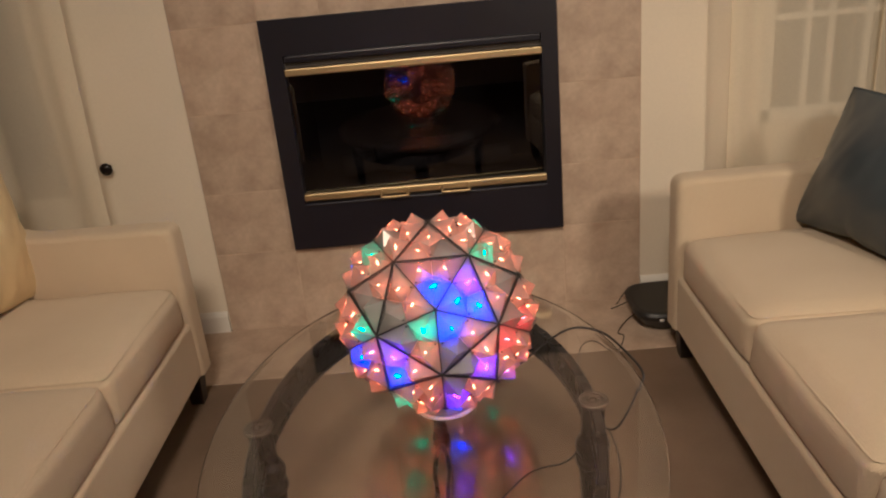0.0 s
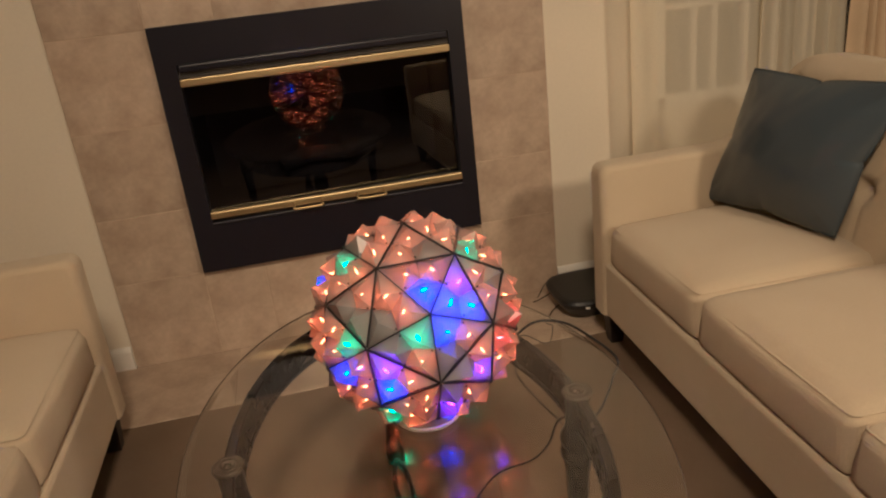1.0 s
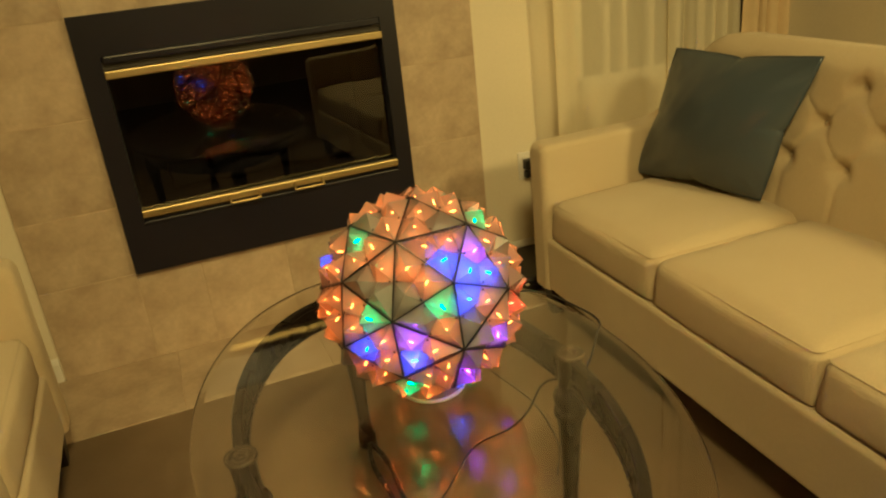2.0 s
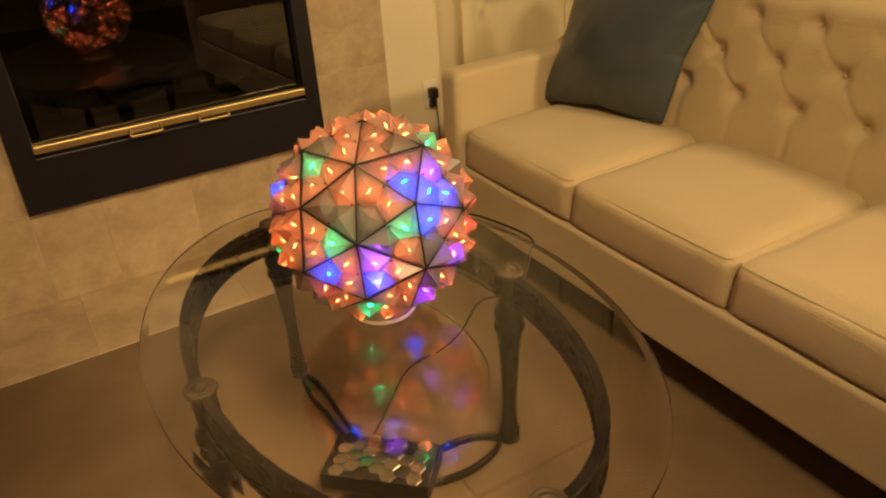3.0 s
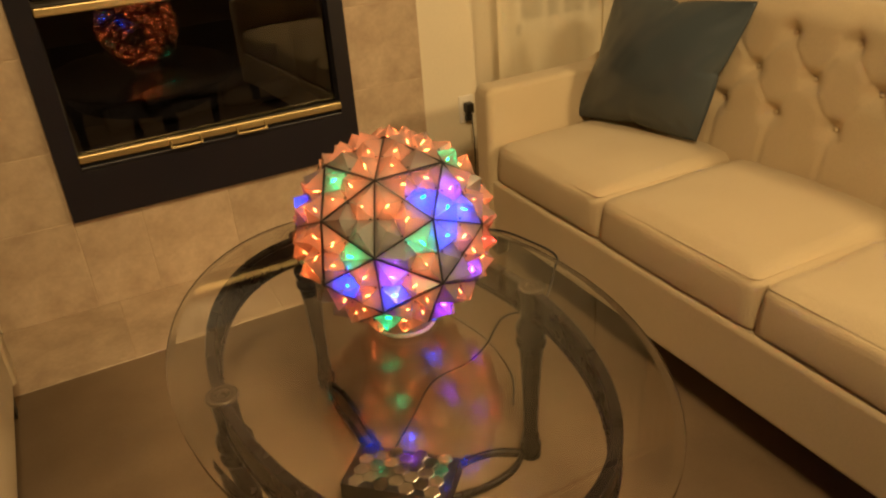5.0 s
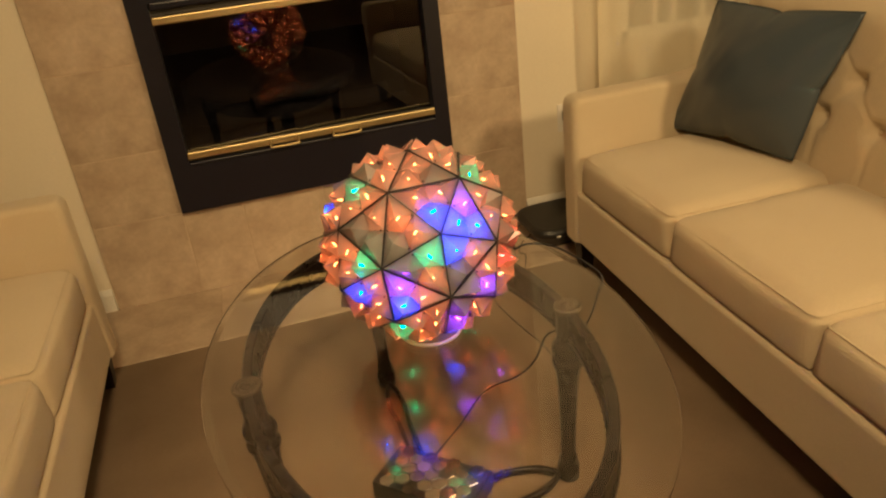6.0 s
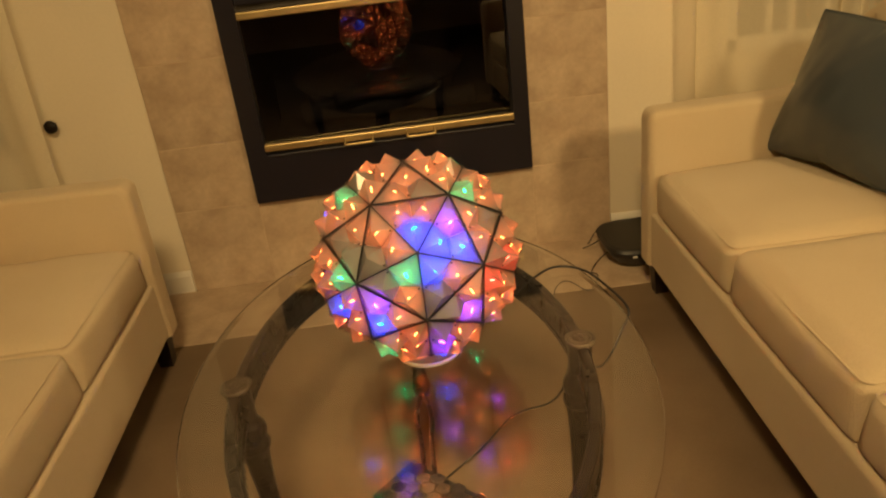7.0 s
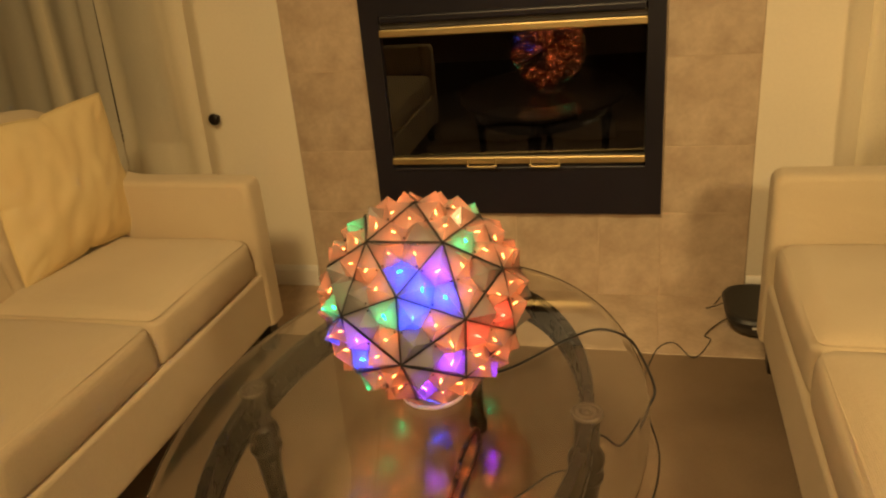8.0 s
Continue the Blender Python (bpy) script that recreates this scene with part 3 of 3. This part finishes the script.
# ---- cushions ----
def pillow(name, size, tall, thick, mat, label, m, seed, rumple=1.0, slump=0.0):
    """Square scatter cushion, seamed edges, corners pulled out, soft wrinkles."""
    p = thing(name, label, "pillow", m)
    bm = bmesh.new()
    n, crimp = 64, 0.45 + 0.4 * rumple
    for side in (1, -1):
        def place(u, v, side=side):
            x, z = u * 2 - 1, v * 2 - 1
            f = max(0, (1 - x * x)) ** 0.72 * max(0, (1 - z * z)) ** 0.72
            pull = 1 - 0.10 * (1 - abs(x * z) ** 0.5) * max(abs(x), abs(z)) ** 3
            r = math.hypot(x, z)
            a = math.atan2(z, x)
            w = 0.012 * noise.noise(Vector((x * 2.2 + seed, z * 2.2, side))) * rumple * 0.55 * f ** 0.3
            w += 0.007 * rumple * noise.noise(Vector((x * 5.5 - z * 2 + seed, z * 2.6 + x, side))) * f ** 0.4
            edge = max(abs(x), abs(z))
            w += 0.010 * crimp * math.sin(a * 15 + 3 * r + seed) * max(0, edge - 0.62) * (1 - edge) ** 1.4 * 9
            corner = max(0, abs(x) + abs(z) - 1.35)
            w += 0.010 * crimp * math.sin((x - z if x * z > 0 else x + z) * 26 + seed) * corner * (1 - edge) ** 1.3 * 9
            return (x * size / 2 * pull + slump * z * tall / 2 * pull, side * (f * thick / 2 + (w if edge < 0.999 else 0)), z * tall / 2 * pull)
        sheet(n, n, place, bm)
    bmesh.ops.remove_doubles(bm, verts=bm.verts, dist=0.0005)
    part("cover", bm, mat, p, smooth=True)
    pts = []
    for k in range(160):
        t = k / 160 * 4
        i, f = int(t), t % 1
        x, z = [(f * 2 - 1, -1), (1, f * 2 - 1), (1 - f * 2, 1), (-1, 1 - f * 2)][i]
        pull = 1 - 0.10 * (1 - abs(x * z) ** 0.5)
        pts.append((x * size / 2 * pull + slump * z * tall / 2 * pull, 0, z * tall / 2 * pull))
    part("seam", sweep(pts, circle(0.0014, 6), True, up=(0, 1, 0)), mat, p)
    return p


def frame_from(origin, right, up):
    r, u = Vector(right).normalized(), Vector(up)
    u = (u - r * u.dot(r)).normalized()
    y = u.cross(r)
    m = Matrix((r, y, u)).transposed().to_4x4()
    m.translation = origin
    return m


pillow("throw_pillow", 0.50, 0.428, 0.175, SATIN, "slate blue-grey satin pillow leaning on the sofa back", frame_from((1.275, 2.131, 0.667), (0.11, -0.479, 0.006), (0.11, -0.079, 0.41)), 1.0, 0.30, 0.257)
pillow("throw_pillow", 0.53, 0.47, 0.15, GOLD_SATIN, "gold satin pillow leaning on the sofa back", frame_from((-1.305, 2.185, 0.672), (0.055, 0.50, 0.0), (-0.06, 0.03, 0.43)), 5.0, 0.9)


# ---- glass table ----
TX, TY, TOP = 0.0, 1.477, 0.468
table = thing("coffee_table", "oval glass coffee table on dark carved bronze legs", "coffee table", pose(TX, TY, 0))


def oval(a, b, z, n=96):
    return [(a * math.cos(2 * math.pi * i / n), b * math.sin(2 * math.pi * i / n), z) for i in range(n)]


bm = bmesh.new()
ga, gb, gx, gy = 0.4455, 0.658, 0.0135, -0.010
loops = []
for k, z in ((0.001, -0.012), (0.0, -0.011), (0.0, -0.0018), (0.018, 0.0)):
    loops.append([bm.verts.new((x + gx, y + gy, TOP + z)) for x, y, _ in oval(ga - k, gb - k, 0)])
for a, b in zip(loops, loops[1:]):
    for i in range(96):
        bm.faces.new((a[i], a[(i + 1) % 96], b[(i + 1) % 96], b[i]))
bm.faces.new(loops[0])
bm.faces.new(loops[-1])
gt = part("glass_top", bm, TABLE_GLASS, table, "clear bevelled oval glass top")
gt.visible_shadow = False
gt.data.materials.append(TABLE_EDGE)
for face in gt.data.polygons:
    face.material_index = 1 if len(face.vertices) == 4 else 0

ra, rb, leg_top = 0.345, 0.570, TOP - 0.0125
band = [(-0.009, -0.040), (0.009, -0.040), (0.012, -0.036), (0.012, -0.028), (0.008, -0.025), (0.008, 0.026), (0.011, 0.029), (0.011, 0.035), (0.008, 0.038), (-0.008, 0.038), (-0.011, 0.035), (-0.011, 0.029), (-0.008, 0.026), (-0.008, -0.025), (-0.012, -0.028), (-0.012, -0.036)]
BAND_Z = leg_top - 0.046
apron = part("apron", sweep(oval(ra, rb, BAND_Z, 120), band, True), BRONZE, table, "dark carved oval apron band")
bead = finish("bead", lathe([(0.0006, -0.0065), (0.0022, -0.004), (0.0030, 0), (0.0022, 0.004), (0.0006, 0.0065)], 8), BRONZE, True)
for i in range(150):
    a = 2 * math.pi * i / 150
    x, y = (ra - 0.0115) * math.cos(a), (rb - 0.0115) * math.sin(a)
    shared("bead", bead, apron, pose(x, y, BAND_Z - 0.032, 90, 0, math.degrees(math.atan2(rb * math.cos(a), -ra * math.sin(a))) + 90 + 25))
tooth = finish("carving", block((-0.003, -0.0013, -0.006), (0.003, 0.0013, 0.006), 0.0007, 1), BRONZE)
for i in range(120):
    a = 2 * math.pi * i / 120
    x, y = (ra - 0.0085) * math.cos(a), (rb - 0.0085) * math.sin(a)
    shared("carving", tooth, apron, pose(x, y, BAND_Z + (0.007 if i % 2 else -0.007), 0, 0, math.degrees(math.atan2(rb * math.cos(a), -ra * math.sin(a)))))
LEG = [(0.020, GROUND), (0.026, GROUND + 0.004), (0.026, 0.010), (0.018, 0.026), (0.022, 0.034), (0.0175, 0.044), (0.0180, 0.10), (0.021, 0.18), (0.0255, 0.262), (0.0290, 0.292), (0.0290, 0.297), (0.034, 0.300), (0.0355, 0.306), (0.0355, 0.313), (0.033, 0.318), (0.030, 0.323), (0.0335, 0.331), (0.0360, 0.342), (0.0350, 0.353), (0.030, 0.363), (0.0255, 0.369), (0.0245, 0.377), (0.0240, 0.40), (0.0250, 0.440), (0.0255, leg_top - 0.0125), (0.018, leg_top - 0.0125)]
CAP = [(0.024, leg_top - 0.012), (0.0295, leg_top - 0.011), (0.0315, leg_top - 0.006), (0.0305, leg_top - 0.001), (0.027, leg_top), (0.025, leg_top - 0.002), (0.0205, leg_top - 0.002), (0.0185, leg_top), (0.013, leg_top), (0.0115, leg_top - 0.003), (0.006, leg_top - 0.003), (0.004, leg_top), (0.001, leg_top)]
CAP_BRONZE = material("worn_bronze_cap", (0.085, 0.062, 0.040), 0.40, metal=0.35, vary=0.3, scale=60, fine=260, bump=0.4, dist=0.002, second=(0.03, 0.022, 0.016))
for ax, ay in ((-1, 0), (1, 0), (0, 1), (0, -1)):
    bm = lathe(LEG, 28)
    for v in bm.verts:
        a = math.atan2(v.co.y, v.co.x)
        if 0.05 < v.co.z < 0.29:
            v.co.x *= 1 - 0.05 * (0.5 + 0.5 * math.cos(14 * a))
            v.co.y *= 1 - 0.05 * (0.5 + 0.5 * math.cos(14 * a))
        # feet stand a little further in than the leg tops
        k = 0.012 * (1 - v.co.z / leg_top)
        v.co.x += ax * (ra - k)
        v.co.y += ay * (rb - k)
    leg = part("leg", bm, BRONZE, table, "turned dark bronze leg with ring collar", True)
    part("cap", lathe(CAP, 28, centre=(ax * ra, ay * rb, 0)), CAP_BRONZE, leg, "worn bronze rosette under the glass", True)
for ax, ay in ((-1, 0), (1, 0), (0, 1), (0, -1)):
    r0 = (ra if ax else rb) - 0.035
    for side in (-1, 1):
        k = 1.0 if ax else 0.4
        keys = [(r0, 0), (r0 - 0.05, side * 0.035 * k), (r0 - 0.13, side * 0.05 * k), (r0 - 0.22, side * 0.035 * k), (0.06, side * 0.012)]
        pts = [(ax * u - ay * w, ay * u + ax * w, -0.012) for u, w in keys]
        part("stretcher", sweep(glide(pts, 6), [(-0.005, -0.008), (0.005, -0.008), (0.007, 0.0), (0.005, 0.008), (-0.005, 0.008), (-0.007, 0.0)]), BRONZE, table, "curved flat bronze stretcher", True)
part("stretcher_hub", lathe([(0.07, GROUND + 0.001), (0.075, GROUND + 0.004), (0.075, -0.008), (0.07, -0.004)], 28), BRONZE, table, smooth=True)


# ---- geodesic lamp ----
LC, LR = Vector((0.0441, 1.4974, 0.6790)), 0.1875
TILT_M = Matrix(((-0.9469, -0.3209, 0.0226), (-0.1642, 0.4219, -0.8917), (-0.2766, 0.8480, 0.4521)))


def polar(th, az):
    th, az = radians(th), radians(az)
    return Vector((math.sin(th) * math.cos(az), math.sin(th) * math.sin(az), math.cos(th)))


five = [polar(0, 0)] + [polar(63.435, 36 + 72 * k) for k in range(5)] + [polar(116.565, 72 * k) for k in range(5)] + [polar(180, 0)]
six = [polar(37.377, 72 * k) for k in range(5)] + [polar(79.188, 72 * k) for k in range(5)] + [polar(100.812, 36 + 72 * k) for k in range(5)] + [polar(142.623, 36 + 72 * k) for k in range(5)]
five, six = [TILT_M @ v for v in five], [TILT_M @ v for v in six]
lamp = thing("geodesic_lamp", "spiky geodesic globe lamp of milky panels glowing orange, blue and green", "lamp", Matrix.Translation(LC))

ORANGE, BLUE, GREEN, VIOLET, RED, OFF = range(6)
GLOW = [glowing("orange_led", (1.0, 0.140, 0.026), 66), glowing("blue_led", (0.0, 0.04, 1.0), 330), glowing("green_led", (0.0, 0.9, 0.26), 80), glowing("violet_led", (0.34, 0.02, 1.0), 190), glowing("red_led", (1.0, 0.02, 0.012), 155)]
LED_OFF = material("unlit_led", (0.6, 0.6, 0.58), 0.3, vary=0.02, bump=0)
led_meshes = []
for g in GLOW + [LED_OFF]:
    bm = bmesh.new()
    bmesh.ops.create_icosphere(bm, subdivisions=2, radius=0.0021)
    bmesh.ops.scale(bm, vec=(0.75, 0.75, 2.8), verts=bm.verts)
    led_meshes.append(finish("led_bulb", bm, g, True))

# faces: one five-fold hub with two neighbouring six-fold hubs
faces = []
for i, a in enumerate(five):
    near = [j for j, b in enumerate(six) if (a - b).length < 0.70]
    for x in range(5):
        for y in range(x + 1, 5):
            if (six[near[x]] - six[near[y]]).length < 0.75:
                faces.append((i, near[x], near[y]))
rng = random.Random(11)
# lights of another colour: direction, colour
spots = [((0.01, -0.82, 0.57), BLUE), ((0.16, -0.87, 0.47), BLUE), ((0.40, -0.79, 0.46), BLUE), ((0.34, -0.70, 0.63), BLUE), ((0.30, -0.62, 0.72), VIOLET), ((-0.63, -0.15, 0.77), GREEN),
         ((-0.17, -0.97, 0.18), GREEN), ((-0.44, -0.88, -0.17), BLUE), ((-0.31, -0.95, -0.03), BLUE), ((-0.56, -0.83, 0.03), VIOLET), ((0.59, -0.78, -0.21), VIOLET), ((0.78, -0.63, -0.05), RED), ((-0.42, -0.71, -0.57), GREEN),
         ((0.23, -0.69, -0.68), VIOLET), ((0.46, -0.42, 0.78), GREEN), ((0.12, -0.51, 0.85), VIOLET), ((-0.71, -0.67, 0.20), GREEN), ((-0.75, -0.61, -0.25), BLUE), ((0.02, -0.55, -0.83), BLUE), ((0.60, -0.30, -0.74), VIOLET), ((-0.30, -0.30, -0.90), GREEN),
         ((0.82, -0.52, 0.25), RED), ((0.86, -0.45, 0.10), RED), ((0.05, -0.93, 0.36), BLUE), ((0.02, -0.40, 0.92), OFF), ((-0.40, -0.79, 0.47), OFF), ((-0.35, -0.89, 0.30), OFF), ((-0.58, -0.75, 0.31), OFF), ((0.69, -0.54, 0.48), OFF), ((0.74, -0.65, 0.18), OFF), ((0.12, -0.99, 0.03), OFF), ((0.33, -0.94, -0.09), OFF), ((0.20, -0.93, -0.31), OFF)]
BAFFLE = material("pale_baffle", (0.72, 0.71, 0.69), 0.6, vary=0.05, bump=0)
cells = []
for i, j, k in faces:
    A, B, C = five[i] * LR, six[j] * LR, six[k] * LR
    cen = (A + B + C) / 3
    nrm = (B - A).cross(C - A).normalized()
    if nrm.dot(cen) < 0:
        nrm = -nrm
    # added baffle plate behind each panel, to confine and bounce its LED light
    bm = bmesh.new()
    bm.faces.new([bm.verts.new(cen + (v - cen) * 0.95 - nrm * 0.012) for v in (A, B, C)])
    solid = bmesh.ops.extrude_face_region(bm, geom=bm.faces[:])["geom"]
    bmesh.ops.translate(bm, verts=[v for v in solid if isinstance(v, bmesh.types.BMVert)], vec=-nrm * 0.002)
    part("led_board", bm, BAFFLE, lamp)
    dark_face = rng.random() < (0.20 if cen.y > -0.05 else 0.0)
    for P, Q, R in ((A, B, C), (B, C, A), (C, A, B)):
        m1, m2 = (P + Q) / 2, (P + R) / 2
        # kite P, m1, cen, m2 with its apex raised, and a skirt down to the baffle
        apex = (P * 0.9 + m1 * 1.0 + m2 * 1.0 + cen * 1.25) / 4.15 + nrm * 0.027
        bm = bmesh.new()
        rim = [v + (apex - v) * 0.018 - nrm * 0.0008 for v in (P, m1, cen, m2)]
        ring = [bm.verts.new(v) for v in rim]
        foot = [bm.verts.new(v - nrm * 0.0105) for v in rim]
        top = bm.verts.new(apex)
        for a in range(4):
            bm.faces.new((ring[a], ring[(a + 1) % 4], top))
            bm.faces.new((ring[a], foot[a], foot[(a + 1) % 4], ring[(a + 1) % 4]))
        part("diffuser_cone", bm, DIFFUSER, lamp)
        pick = OFF if dark_face or rng.random() < 0.05 else ORANGE
        if pick == ORANGE and apex.y > 0 and rng.random() < 0.09:
            pick = rng.choice((BLUE, GREEN, RED, VIOLET, GREEN))
        cells.append([apex, nrm, pick])
for way, col in spots:
    min(cells, key=lambda c: (c[0].normalized() - Vector(way).normalized()).length)[2] = col
for apex, nrm, pick in cells:
    tip = nrm + Vector((rng.uniform(-1.6, 1.6), rng.uniform(-1.6, 1.6), rng.uniform(-1.6, 1.6)))
    shared("led_bulb", led_meshes[pick], lamp, Matrix.Translation(apex - nrm * 0.0235) @ tip.to_track_quat("Z", "Y").to_matrix().to_4x4())

strut_section = [(-0.0010, -0.003), (0.0010, -0.003), (0.0010, 0.0030), (-0.0010, 0.0030)]
edges = [(five[i], six[j]) for i in range(12) for j in range(20) if (five[i] - six[j]).length < 0.70] + [(six[i], six[j]) for i in range(20) for j in range(i) if (six[i] - six[j]).length < 0.75]
screw = finish("screw", lathe([(0.0019, 0), (0.0019, 0.0015), (0.0008, 0.0022)], 8), BLACK_PLASTIC)
for a, b in edges:
    mid = (a + b) / 2
    part("strut", sweep([a * LR, b * LR], strut_section, up=mid.normalized()), BLACK_PLASTIC, lamp)
    side = (b - a).cross(mid).normalized()
    for s in (-1, 1):
        place = mid * LR + side * s * 0.0062 + mid.normalized() * 0.004
        shared("screw", screw, lamp, Matrix.Translation(place) @ mid.to_track_quat("Z", "Y").to_matrix().to_4x4())
hub = finish("hub", lathe([(0.0034, -0.004), (0.0034, 0.0022), (0.002, 0.0036)], 10), BLACK_PLASTIC)
for v in five + six:
    shared("hub", hub, lamp, Matrix.Translation(v * LR) @ v.to_track_quat("Z", "Y").to_matrix().to_4x4())
zb = TOP - LC.z
part("base_ring", lathe([(0.0595, zb + 0.0005), (0.0635, zb + 0.0005), (0.0655, zb + 0.004), (0.0635, zb + 0.0085), (0.0615, zb + 0.0085), (0.0595, zb + 0.004), (0.0595, zb + 0.0005)], 48, close=False), WHITE_PLASTIC, lamp, "white plastic ring foot", True)
part("base_cup", lathe([(0.0605, zb + 0.008), (0.058, zb + 0.03), (0.052, zb + 0.045)], 40, close=False), DIFFUSER, lamp, "clear plastic cup under the globe", True)


# ---- small things ----
def cable(name, keys, r, label):
    return tagged(part(name, sweep(glide(keys, 7), circle(r, 8)), BLACK_PLASTIC, None, "", True), label, "cable")


G = GROUND + 0.003
cable("lamp_cable", [(0.095, 1.53, TOP + 0.012), (0.185, 1.592, TOP + 0.006), (0.284, 1.704, TOP + 0.010), (0.353, 1.752, TOP + 0.014), (0.414, 1.728, TOP + 0.010), (0.446, 1.650, TOP + 0.006), (0.468, 1.560, TOP - 0.004), (0.455, 1.545, TOP - 0.04), (0.426, 1.535, 0.369), (0.402, 1.55, 0.325), (0.372, 1.59, 0.315), (0.354, 1.635, 0.275), (0.348, 1.70, 0.168), (0.320, 1.76, 0.085), (0.236, 1.815, 0.02), (0.14, 1.76, G), (0.03, 1.66, G)], 0.0028, "black power cable running from the lamp over the table edge")
cable("adapter_cable", [(0.40, 1.66, G), (0.47, 1.78, G), (0.50, 1.98, G), (0.47, 2.18, G), (0.455, 2.33, G), (0.47, 2.40, G + 0.004), (0.507, 2.545, G), (0.561, 2.585, G), (0.617, 2.495, G), (0.677, 2.61, G), (0.662, 2.64, G + 0.004), (0.715, 2.72, G + 0.01), (0.76, 2.75, G + 0.02)], 0.0021, "thin black cable winding over the hearth tiles")
cable("adapter_cable", [(0.76, 2.77, 0.05), (0.715, 2.80, 0.01), (0.682, 2.845, G), (0.715, 2.885, G), (0.75, 2.89, 0.02), (0.80, 2.86, 0.05)], 0.0021, "thin black cable loop behind the black box")

box = thing("speaker_box", "squat black plastic speaker box on the hearth beside the sofa", "speaker")
bm = bmesh.new()
rings = []
for k, z in ((0.06, GROUND + 0.001), (0.035, GROUND + 0.02), (0.004, 0.03), (0.0, 0.048), (0.006, 0.058), (0.016, 0.062)):
    ring = []
    for i in range(48):
        a = 2 * math.pi * i / 48
        c, s_ = math.cos(a), math.sin(a)
        ring.append(bm.verts.new((0.93 + (0.205 - k) * math.copysign(abs(c) ** 0.45, c), 2.735 + (0.15 - k) * math.copysign(abs(s_) ** 0.45, s_), z)))
    rings.append(ring)
for a, b in zip(rings, rings[1:]):
    for i in range(48):
        bm.faces.new((a[i], a[(i + 1) % 48], b[(i + 1) % 48], b[i]))
bm.faces.new(rings[0])
bm.faces.new(rings[-1])
part("housing", bm, BLACK_PLASTIC, box, smooth=False)
part("badge", block((0.800, 2.580, 0.036), (0.816, 2.590, 0.041), 0.001, 1), WHITE_PLASTIC, box, "small white bar mark")

outlet = thing("wall_outlet", "cream wall outlet with a black plug pushed in", "outlet")
part("cover_plate", block((0.975, WALL_Y - 0.006, 0.325), (1.045, WALL_Y - 0.0005, 0.44), 0.003), WHITE_PLASTIC, outlet)
for z in (0.358, 0.407):
    part("socket", block((0.993, WALL_Y - 0.009, z - 0.016), (1.027, WALL_Y - 0.005, z + 0.016), 0.003), WHITE_PLASTIC, outlet)
plug = thing("power_plug", "black power plug in the wall outlet", "plug")
part("plug_body", block((0.992, WALL_Y - 0.045, 0.372), (1.026, WALL_Y - 0.0092, 0.414), 0.006, 3), BLACK_PLASTIC, plug)
part("plug_body", block((0.995, WALL_Y - 0.034, 0.336), (1.023, WALL_Y - 0.0092, 0.366), 0.005, 3), BLACK_PLASTIC, plug)
part("cord", sweep(glide([(1.01, WALL_Y - 0.036, 0.374), (1.012, WALL_Y - 0.045, 0.33), (1.02, WALL_Y - 0.04, 0.22), (1.01, WALL_Y - 0.05, 0.10), (0.99, 2.87, 0.0)], 6), circle(0.0026, 8)), BLACK_PLASTIC, plug, smooth=True)

# mirrored box on the stretchers
mb = thing("mirror_box", "low black box topped with mirrored hexagon tiles under the table", "box", pose(0.005, 1.527, 0.0, 0, 0, -44.0))
part("case", block((-0.128, -0.068, -0.001), (0.128, 0.068, 0.046), 0.003), BLACK_PLASTIC, mb)
rng = random.Random(21)
hr = 0.0205
hexes = []
for tone in range(3):
    bm = lathe([(hr * 0.97, 0.0), (hr * 0.97, 0.0022), (hr * 0.90, 0.0034)], 6)
    hexes.append(finish("hex_tile", bm, MIRROR if tone < 2 else material("smoked_mirror_tile", (0.22, 0.21, 0.20), 0.16, metal=1.0, bump=0)))
for i in range(-5, 6):
    for j in range(-3, 4):
        x, y = i * hr * 1.5, (j + (0.5 if i % 2 else 0)) * hr * math.sqrt(3)
        if abs(x) < 0.112 and abs(y) < 0.056:
            shared("hex_tile", hexes[rng.randrange(3)], mb, pose(x, y, 0.0462, rng.uniform(-2.5, 2.5), rng.uniform(-2.5, 2.5), 0))
